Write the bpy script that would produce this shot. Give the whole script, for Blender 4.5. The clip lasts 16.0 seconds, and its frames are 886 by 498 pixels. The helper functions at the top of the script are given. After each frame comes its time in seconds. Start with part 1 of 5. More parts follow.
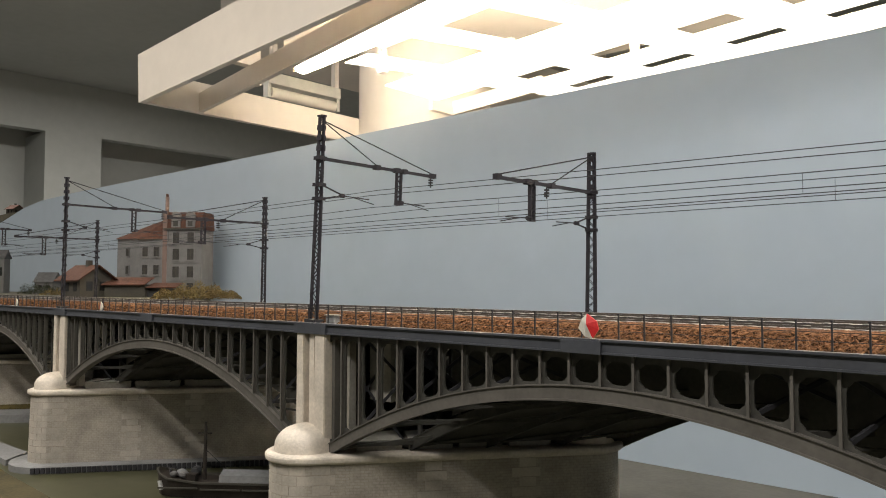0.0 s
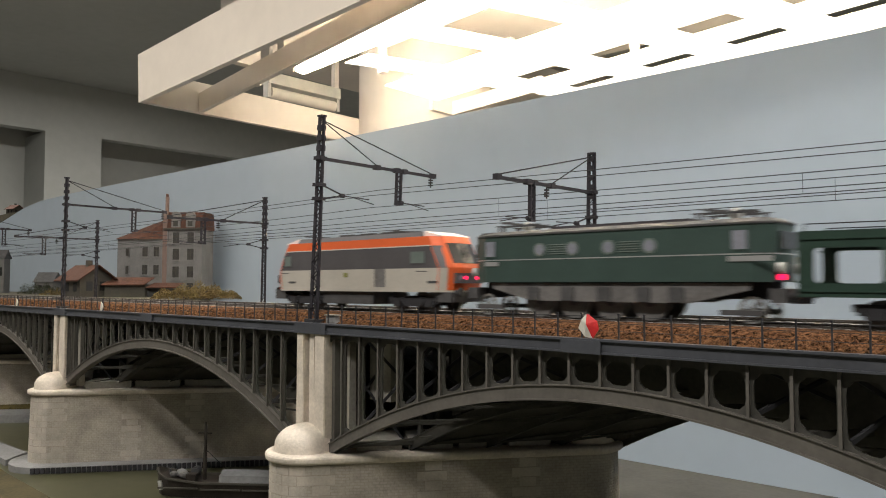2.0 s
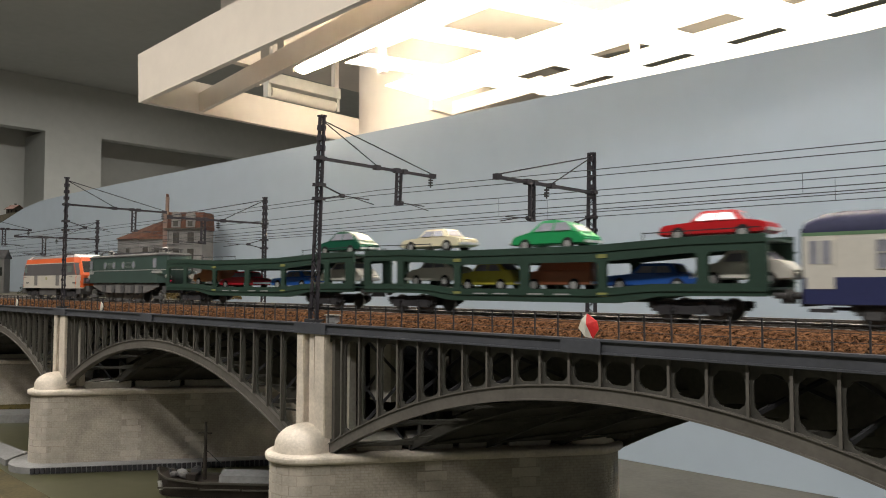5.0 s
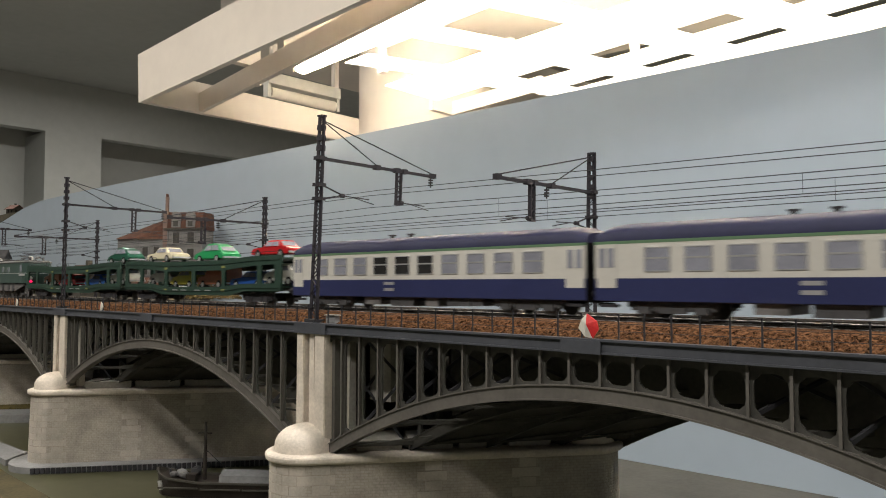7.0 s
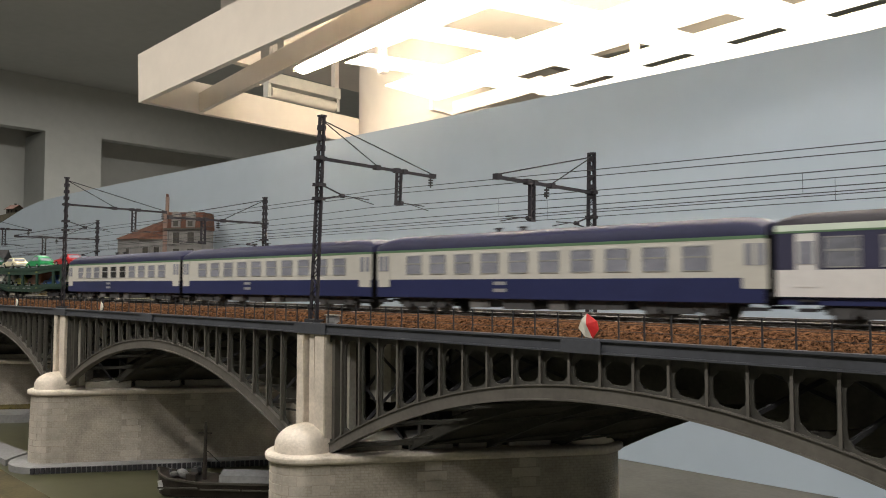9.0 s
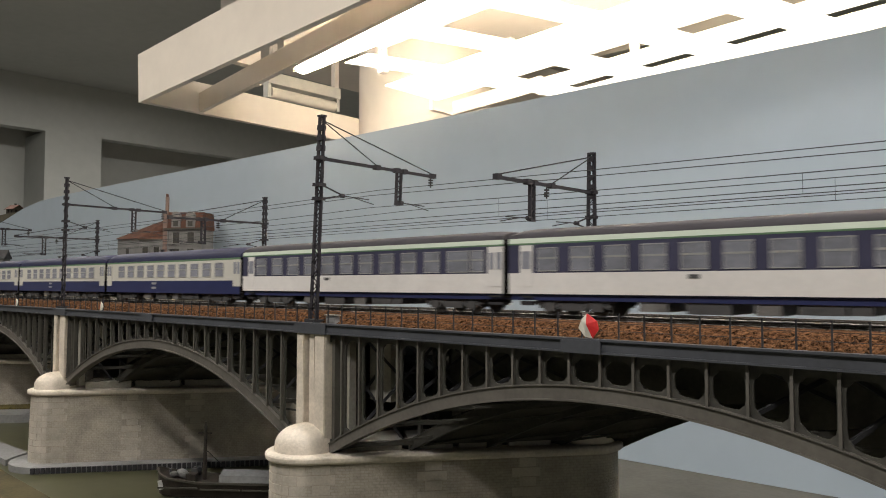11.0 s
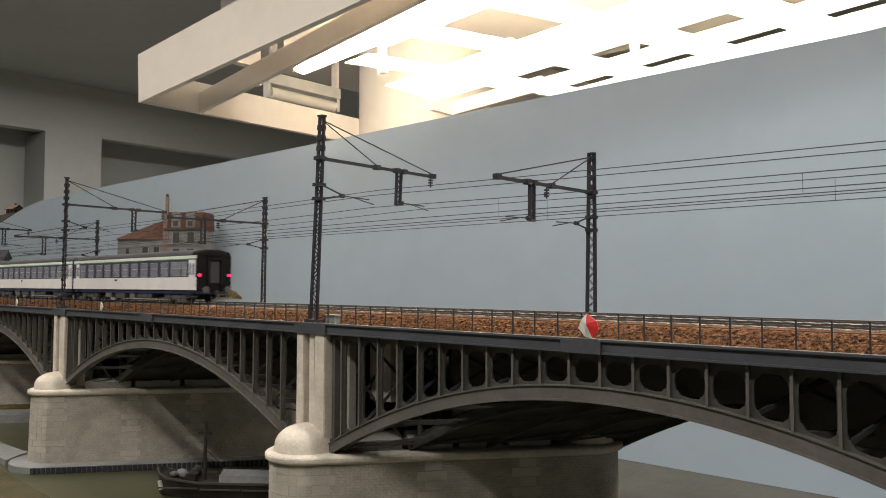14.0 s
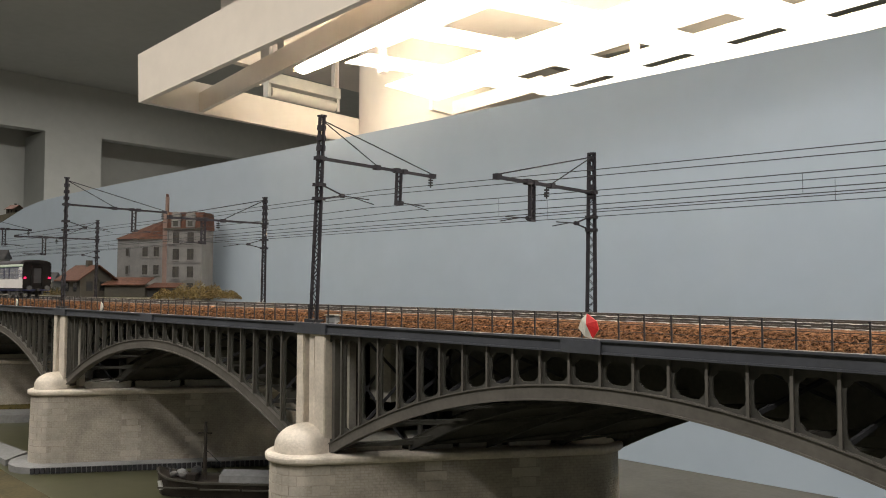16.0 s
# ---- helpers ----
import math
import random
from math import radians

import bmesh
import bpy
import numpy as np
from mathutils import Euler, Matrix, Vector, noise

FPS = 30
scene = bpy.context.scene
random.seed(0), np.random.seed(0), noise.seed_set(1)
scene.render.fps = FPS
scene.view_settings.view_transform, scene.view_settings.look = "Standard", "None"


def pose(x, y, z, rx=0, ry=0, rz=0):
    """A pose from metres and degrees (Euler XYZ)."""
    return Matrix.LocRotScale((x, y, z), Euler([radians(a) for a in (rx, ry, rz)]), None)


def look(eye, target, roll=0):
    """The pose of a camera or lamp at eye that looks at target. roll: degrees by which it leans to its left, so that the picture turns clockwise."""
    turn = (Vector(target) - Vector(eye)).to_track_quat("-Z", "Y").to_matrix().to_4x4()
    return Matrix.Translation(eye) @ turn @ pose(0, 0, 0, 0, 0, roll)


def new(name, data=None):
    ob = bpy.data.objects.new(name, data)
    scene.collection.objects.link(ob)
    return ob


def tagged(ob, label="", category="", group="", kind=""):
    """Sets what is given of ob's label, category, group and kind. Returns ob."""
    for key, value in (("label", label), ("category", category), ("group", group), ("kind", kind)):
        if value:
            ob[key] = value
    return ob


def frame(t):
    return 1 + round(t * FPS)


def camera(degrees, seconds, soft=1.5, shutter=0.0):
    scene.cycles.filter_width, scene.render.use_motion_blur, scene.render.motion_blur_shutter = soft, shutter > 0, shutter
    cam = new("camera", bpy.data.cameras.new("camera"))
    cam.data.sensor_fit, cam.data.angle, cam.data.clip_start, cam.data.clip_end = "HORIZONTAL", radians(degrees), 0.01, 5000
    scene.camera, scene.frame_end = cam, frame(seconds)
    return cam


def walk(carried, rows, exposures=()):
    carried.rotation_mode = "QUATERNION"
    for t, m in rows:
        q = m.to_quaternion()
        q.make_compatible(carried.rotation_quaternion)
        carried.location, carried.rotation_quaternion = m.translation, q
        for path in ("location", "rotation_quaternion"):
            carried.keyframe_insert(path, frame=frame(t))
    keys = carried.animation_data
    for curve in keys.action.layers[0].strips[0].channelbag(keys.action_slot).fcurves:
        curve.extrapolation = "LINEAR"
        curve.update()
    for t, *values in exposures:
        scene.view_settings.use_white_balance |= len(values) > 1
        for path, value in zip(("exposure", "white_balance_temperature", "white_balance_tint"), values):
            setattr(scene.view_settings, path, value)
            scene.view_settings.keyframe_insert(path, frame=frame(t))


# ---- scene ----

# ---- camera ----
K = 1 / 87.0          # the layout is built in prototype metres at 1:87
cam = camera(61.69, 16.0, soft=1.0, shutter=0.5)
EYE = Vector((34.999, -28.837, 1.438)) * K
YAW, PITCH = radians(42.449), radians(2.744)
AIM = EYE + Vector((-math.sin(YAW) * math.cos(PITCH), math.cos(YAW) * math.cos(PITCH), math.sin(PITCH)))
walk(cam, [(0.0, look(EYE, AIM, 0.06)), (16.0, look(EYE, AIM, 0.06))], [(0.0, 0.17), (4.0, 0.19), (9.0, 0.15), (13.0, 0.07), (16.0, 0.10)])

# ---- light ----
world = bpy.data.worlds.new("room_air")
scene.world = world
world.use_nodes = True
world.node_tree.nodes["Background"].inputs[0].default_value = (0.75, 0.85, 1.0, 1)
world.node_tree.nodes["Background"].inputs[1].default_value = 0.05


def area_lamp(name, x, y, z, length, watts, rz=0.0, ry=0.0, width=3.0, color=(1.0, 0.952, 0.895)):
    """An area lamp shining down, with no tube modelled above it."""
    d = bpy.data.lights.new(name, "AREA")
    d.shape, d.size, d.size_y, d.energy, d.color = "RECTANGLE", length * K, width * K, watts, color
    ob = new(name, d)
    ob.matrix_basis = pose(x * K, y * K, z * K, 0, ry, rz)
    return ob


# front and left stand for unseen tubes overhead
area_lamp("lamp_over_front", 15, -60, 70, 170, 13.4)
area_lamp("lamp_over_left", -80, -34, 62, 110, 5.6, color=(1.0, 0.92, 0.80))
# fill lamps added without a known source, for layout, rear and hall
area_lamp("fill_over_layout", 75, 4, 68, 130, 9.6)
area_lamp("fill_over_rear", -10, 62, 27, 110, 1.2, 1.5, -3.8)
area_lamp("fill_over_hall", -200, 60, 84, 160, 24.0, 90, 0, 8)

# ---- materials ----


def mat(name, color, rough=0.7, metal=0.0, var=0.12, scale=1.2, bump=0.15, fine=9.0, spec=0.4, emit=0.0, rand=0.0, tint=None, lo=0.5, hi=1.1):
    """Painted or natural surface: two scales of noise in colour and a fine relief, in prototype metres."""
    m = bpy.data.materials.new(name)
    m.use_nodes = True
    n, l = m.node_tree.nodes, m.node_tree.links
    b = n["Principled BSDF"]
    b.inputs["Roughness"].default_value, b.inputs["Metallic"].default_value = rough, metal
    b.inputs["Specular IOR Level"].default_value = spec
    if emit:
        b.inputs["Base Color"].default_value = (*color, 1)
        b.inputs["Emission Color"].default_value = (*color, 1)
        b.inputs["Emission Strength"].default_value = emit
        return m
    tc = n.new("ShaderNodeTexCoord")
    mp = n.new("ShaderNodeMapping")
    mp.inputs["Scale"].default_value = (87, 87, 87)
    l.new(tc.outputs["Object"], mp.inputs[0])
    big, small = n.new("ShaderNodeTexNoise"), n.new("ShaderNodeTexNoise")
    big.inputs["Scale"].default_value, small.inputs["Scale"].default_value = scale, scale * fine
    big.inputs["Detail"].default_value, small.inputs["Detail"].default_value = 4, 3
    for t in (big, small):
        l.new(mp.outputs[0], t.inputs["Vector"])
    add = n.new("ShaderNodeMath")
    add.operation = "MULTIPLY_ADD"
    add.inputs[1].default_value = 0.6
    l.new(small.outputs[0], add.inputs[0])
    l.new(big.outputs[0], add.inputs[2])
    ramp = n.new("ShaderNodeMapRange")
    ramp.inputs[1].default_value, ramp.inputs[2].default_value = lo, hi
    l.new(add.outputs[0], ramp.inputs[0])
    mix = n.new("ShaderNodeMix")
    mix.data_type = "RGBA"
    dark = tint or [c * (1 - 2 * var) for c in color]
    light = [min(1, c * (1 + var)) for c in color]
    mix.inputs[6].default_value, mix.inputs[7].default_value = (*dark, 1), (*light, 1)
    l.new(ramp.outputs[0], mix.inputs[0])
    out = mix.outputs[2]
    if rand:
        oi, hsv = n.new("ShaderNodeObjectInfo"), n.new("ShaderNodeHueSaturation")
        mr = n.new("ShaderNodeMapRange")
        mr.inputs[3].default_value, mr.inputs[4].default_value = 1 - rand, 1 + rand
        l.new(oi.outputs["Random"], mr.inputs[0])
        l.new(mr.outputs[0], hsv.inputs["Value"])
        l.new(out, hsv.inputs["Color"])
        out = hsv.outputs[0]
    l.new(out, b.inputs["Base Color"])
    if bump:
        bp = n.new("ShaderNodeBump")
        bp.inputs["Strength"].default_value, bp.inputs["Distance"].default_value = bump, 0.05 * K
        l.new(small.outputs[0], bp.inputs["Height"])
        l.new(bp.outputs[0], b.inputs["Normal"])
    return m


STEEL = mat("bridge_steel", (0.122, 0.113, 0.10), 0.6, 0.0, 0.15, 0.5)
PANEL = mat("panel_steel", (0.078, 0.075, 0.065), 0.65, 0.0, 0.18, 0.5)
FASCIA = mat("fascia_steel", (0.072, 0.077, 0.09), 0.5, 0.0, 0.12, 0.5)
DARK = mat("dark_iron", (0.03, 0.03, 0.034), 0.75, 0.0, 0.15, 1)
STONE = mat("pale_stone", (0.68, 0.61, 0.52), 0.85, 0, 0.14, 0.7, 0.4)
STONE2 = mat("weathered_stone", (0.40, 0.38, 0.33), 0.85, 0, 0.16, 0.7, 0.5)
BALLAST = mat("ballast", (0.125, 0.062, 0.030), 0.95, 0, 0.46, 6.0, 1.0, 2.4, spec=0.06, lo=0.62, hi=0.98)
PALEBALLAST = mat("pale_ballast", (0.36, 0.34, 0.32), 0.95, 0, 0.25, 3.0, 0.8, 3)
MAST = mat("mast_paint", (0.021, 0.019, 0.026), 0.75, 0, 0.12, 1.5)
BACK = mat("backdrop_paint", (0.40, 0.47, 0.545), 0.8, 0, 0.03, 0.05, 0.03)
WATER = mat("river_surface", (0.075, 0.075, 0.04), 0.3, 0, 0.2, 0.1, 0.05)
WHITE = mat("white_paint", (0.80, 0.73, 0.65), 0.6, 0, 0.04, 0.05, 0.05)
PALEFLOOR = mat("pale_floor", (0.55, 0.53, 0.5), 0.5, 0, 0.06, 0.03, 0.05)
GREYWALL = mat("grey_wall", (0.42, 0.43, 0.405), 0.8, 0, 0.05, 0.03, 0.05)
GROUND = mat("ground", (0.075, 0.064, 0.038), 0.95, 0, 0.3, 0.4, 0.5)
RAIL = mat("rail_steel", (0.085, 0.072, 0.062), 0.5, 0.2, 0.2, 2)
TUBE = mat("tube_glow", (1.0, 0.86, 0.66), emit=70.0)
# glow in place of tube light falling on white boards
LATTICEGLOW = mat("lit_lattice_glow", (1.0, 0.90, 0.74), emit=2.3)
# bridge steel with the shade inside the arches put into its colour
SHADESTEEL = mat("shaded_inner_steel", (0.065, 0.062, 0.054), 0.8, 0, 0.2, 0.6)
BLACK = mat("soot_black", (0.010, 0.009, 0.009), 0.95, spec=0.1)

BRICK = mat("pier_masonry", (0.46, 0.415, 0.355), 0.9, 0, 0.16, 0.7, 0.5)


def add_courses(m, w=0.30, h=0.145, mortar=0.016):
    """Small stone courses with recessed joints over a material, along the object's own axes."""
    n, l = m.node_tree.nodes, m.node_tree.links
    b = n["Principled BSDF"]
    tc, mp, br = n.new("ShaderNodeTexCoord"), n.new("ShaderNodeMapping"), n.new("ShaderNodeTexBrick")
    mp.inputs["Scale"].default_value = (87, 87, 87)
    sep, com = n.new("ShaderNodeSeparateXYZ"), n.new("ShaderNodeCombineXYZ")
    l.new(tc.outputs["Object"], mp.inputs[0])
    l.new(mp.outputs[0], sep.inputs[0])
    l.new(sep.outputs["Y"], com.inputs["X"])
    l.new(sep.outputs["Z"], com.inputs["Y"])
    l.new(com.outputs[0], br.inputs["Vector"])
    br.inputs["Scale"].default_value = 1
    br.inputs["Brick Width"].default_value, br.inputs["Row Height"].default_value, br.inputs["Mortar Size"].default_value = w, h, mortar
    br.inputs["Color1"].default_value, br.inputs["Color2"].default_value, br.inputs["Mortar"].default_value = (1, 1, 1, 1), (.94, .935, .92, 1), (.84, .83, .81, 1)
    src = b.inputs["Base Color"].links[0].from_socket
    mx = n.new("ShaderNodeMix")
    mx.data_type, mx.blend_type = "RGBA", "MULTIPLY"
    mx.inputs[0].default_value = 1
    l.new(src, mx.inputs[6])
    l.new(br.outputs["Color"], mx.inputs[7])
    l.new(mx.outputs[2], b.inputs["Base Color"])
    bp = n.new("ShaderNodeBump")
    bp.invert = True
    bp.inputs["Strength"].default_value, bp.inputs["Distance"].default_value = 0.4, 0.03 * K
    l.new(br.outputs["Fac"], bp.inputs["Height"])
    old = b.inputs["Normal"].links[0].from_socket
    l.new(old, bp.inputs["Normal"])
    l.new(bp.outputs[0], b.inputs["Normal"])


add_courses(BRICK)
BLUE = mat("night_blue_paint", (0.03, 0.037, 0.11), 0.35, 0, 0.06, 0.6, 0.03)
ROOFBLUE = mat("roof_blue_paint", (0.020, 0.022, 0.058), 0.55, 0, 0.1, 0.6, 0.03, spec=0.22)
CREAM = mat("cream_paint", (0.62, 0.605, 0.55), 0.4, 0, 0.05, 0.6, 0.03)
GREENLINE = mat("green_line_paint", (0.13, 0.23, 0.13), 0.4, 0, 0.05, 0.8, 0.02)
PALEGREEN = mat("pale_cornice_paint", (0.60, 0.68, 0.58), 0.4, 0, 0.04, 0.8, 0.02)
COACHWHITE = mat("coach_white_paint", (0.80, 0.78, 0.76), 0.4, 0, 0.05, 0.6, 0.03)
COACHDARK = mat("coach_slate_paint", (0.055, 0.055, 0.10), 0.4, 0, 0.08, 0.6, 0.03)
ROOFGREY = mat("roof_grey_paint", (0.052, 0.048, 0.056), 0.85, 0, 0.1, 0.6, 0.05)
# pane colour holds the reflection and pale interior seen in clear glass
PANE = mat("reflection_grey_glazing", (0.29, 0.30, 0.35), 0.12, 0, 0.15, 0.9, 0.0, spec=0.6)
PANEDARK = mat("dark_glazing", (0.03, 0.03, 0.03), 0.1, 0, 0.2, 0.9, 0.0, spec=0.6)
ALU = mat("bright_aluminium", (0.62, 0.62, 0.62), 0.3, 0.6, 0.05, 2, 0.02)
ORANGE = mat("orange_paint", (0.72, 0.13, 0.035), 0.4, 0, 0.05, 0.6, 0.02)
LIGHTGREY = mat("concrete_grey_paint", (0.52, 0.49, 0.43), 0.45, 0, 0.06, 0.6, 0.03)
BANDGREY = mat("slate_band_paint", (0.105, 0.10, 0.105), 0.4, 0, 0.08, 0.6, 0.03)
PORTRIM = mat("dull_rim_metal", (0.17, 0.21, 0.19), 0.5, 0, 0.1, 1.0, 0.03)
PANEPALE = mat("pale_glazing", (0.24, 0.25, 0.29), 0.15, 0, 0.2, 0.9, 0.0, spec=0.6)
UNDER = mat("underframe_grey", (0.075, 0.075, 0.077), 0.7, 0, 0.2, 1.2, 0.1)
DIRTY = mat("dusty_skirt", (0.17, 0.165, 0.16), 0.75, 0, 0.25, 1.0, 0.1)
LOCOGREEN = mat("loco_green_paint", (0.046, 0.078, 0.068), 0.45, 0, 0.08, 0.7, 0.03)
WAGONGREEN = mat("wagon_green_paint", (0.022, 0.052, 0.037), 0.5, 0, 0.12, 0.7, 0.05)
TYRE = mat("wheel_steel", (0.12, 0.115, 0.11), 0.4, 0.5, 0.15, 2)
TYREPALE = mat("dusty_wheel", (0.26, 0.26, 0.25), 0.6, 0.1, 0.15, 2)
RUBBER = mat("black_rubber", (0.015, 0.015, 0.015), 0.8)
TAIL = mat("tail_lamp_glow", (1.0, 0.012, 0.09), emit=2.2)
LENS = mat("lamp_glass", (0.6, 0.6, 0.58), 0.2)
YELLOW = mat("yellow_plate", (0.27, 0.28, 0.09), 0.5)
RED = mat("signal_red", (0.55, 0.02, 0.02), 0.5)
WHITEPAINT = mat("signal_white", (0.72, 0.70, 0.62), 0.5)
ROOFTILE = mat("red_roof_tiles", (0.10, 0.042, 0.026), 0.85, 0, 0.25, 2.0, 0.6)
RENDERWALL = mat("house_render", (0.18, 0.178, 0.175), 0.9, 0, 0.12, 0.6, 0.2)
RENDERTAN = mat("house_tan_render", (0.072, 0.066, 0.054), 0.9, 0, 0.15, 0.6, 0.2)
PINK = mat("pink_brick", (0.20, 0.14, 0.12), 0.9, 0, 0.12, 1.0, 0.2)
HOUSEPANE = mat("dull_house_glazing", (0.045, 0.042, 0.038), 0.5, 0, 0.3, 1.5, 0.0)
LEAF = mat("dry_foliage", (0.21, 0.155, 0.06), 0.9, 0, 0.35, 1.6, 0.2)
LEAFDARK = mat("dark_foliage", (0.035, 0.045, 0.02), 0.9, 0, 0.35, 1.6, 0.2)
GRASS = mat("bank_grass", (0.115, 0.09, 0.025), 0.95, 0, 0.3, 0.4, 0.5)
BANKSOIL = mat("bank_soil", (0.085, 0.07, 0.032), 0.95, 0, 0.3, 0.4, 0.5)
QUAY = mat("quay_concrete", (0.25, 0.25, 0.25), 0.9, 0, 0.15, 0.4, 0.3)
HULL = mat("barge_hull", (0.04, 0.032, 0.026), 0.6, 0, 0.25, 1.2, 0.1)
SHORE = mat("river_bed_grey", (0.085, 0.083, 0.074), 0.9, 0, 0.15, 0.25, 0.4)

# ---- mesh helpers ----


def bx(bm, x0, x1, y0, y1, z0, z1, m=None):
    vs = bmesh.ops.create_cube(bm, size=1)["verts"]
    for v in vs:
        v.co = Vector(((x0 + x1) / 2 + v.co.x * (x1 - x0), (y0 + y1) / 2 + v.co.y * (y1 - y0), (z0 + z1) / 2 + v.co.z * (z1 - z0)))
    if m:
        bmesh.ops.transform(bm, matrix=m, verts=vs)
    return vs


def cyl(bm, a, b, r, n=8, r2=None):
    a, b = Vector(a), Vector(b)
    q = (b - a).to_track_quat("Z", "Y").to_matrix().to_4x4()
    m = Matrix.Translation((a + b) / 2) @ q
    return bmesh.ops.create_cone(bm, cap_ends=True, segments=n, radius1=r, radius2=r if r2 is None else r2, depth=(b - a).length, matrix=m)["verts"]


def beam(bm, a, b, w, h=None):
    """A square bar from a to b."""
    a, b = Vector(a), Vector(b)
    q = (b - a).to_track_quat("Z", "Y").to_matrix().to_4x4()
    d = (b - a).length / 2
    return bx(bm, -w / 2, w / 2, -(h or w) / 2, (h or w) / 2, -d, d, Matrix.Translation((a + b) / 2) @ q)


def prism(bm, pts, f0, f1):
    """A solid between two copies of a closed outline; f0 and f1 place its points."""
    a = [bm.verts.new(f0(*q)) for q in pts]
    b = [bm.verts.new(f1(*q)) for q in pts]
    n = len(pts)
    fs = [bm.faces.new(a), bm.faces.new(b[::-1])]
    fs += [bm.faces.new((a[i], b[i], b[(i + 1) % n], a[(i + 1) % n])) for i in range(n)]
    bmesh.ops.recalc_face_normals(bm, faces=fs)
    return a + b


def loft(bm, rings, caps=True):
    """Skin over rings of equal point counts."""
    rs = [[bm.verts.new(p) for p in r] for r in rings]
    n, fs = len(rs[0]), []
    for a, b in zip(rs, rs[1:]):
        fs += [bm.faces.new((a[i], a[(i + 1) % n], b[(i + 1) % n], b[i])) for i in range(n)]
    if caps:
        fs += [bm.faces.new(rs[0]), bm.faces.new(rs[-1])]
    bmesh.ops.recalc_face_normals(bm, faces=fs)


def link(name, bm, material, smooth=False):
    bmesh.ops.scale(bm, vec=(K, K, K), verts=bm.verts)
    me = bpy.data.meshes.new(name)
    bm.to_mesh(me)
    bm.free()
    if smooth:
        me.shade_smooth()
        me.set_sharp_from_angle(angle=radians(40))
    me.materials.append(material)
    return new(name, me)


def part(name, bm, material, parent, label="", smooth=False):
    ob = link(name, bm, material, smooth)
    ob.parent = parent
    return tagged(ob, label)


def share(name, mesh, parent, m):
    """One more piece on a mesh that exists."""
    ob = new(name, mesh)
    ob.parent = parent
    ob.matrix_basis = m
    return ob


def thing(name, label, category, x=0.0, y=0.0, z=0.0, rz=0.0, group=""):
    ob = new(name)
    ob.empty_display_size = 0.01
    ob.matrix_basis = pose(x * K, y * K, z * K, 0, 0, rz)
    return tagged(ob, label, category, group)


def setting(name, bm, material, label, category=""):
    return tagged(link(name, bm, material), label, category, "", "structure")


B = bmesh.new
SKEW = math.tan(radians(38.0))
PITCHX, PIER0, CROWN0 = 34.9, 3.5, 20.7      # span, the middle pier and the nearest crown
PIERS = (-64.5, -30.4, 3.5, 38.2)
YN, YF = -4.2, 8.6                           # near and far girders

# ---- room ----


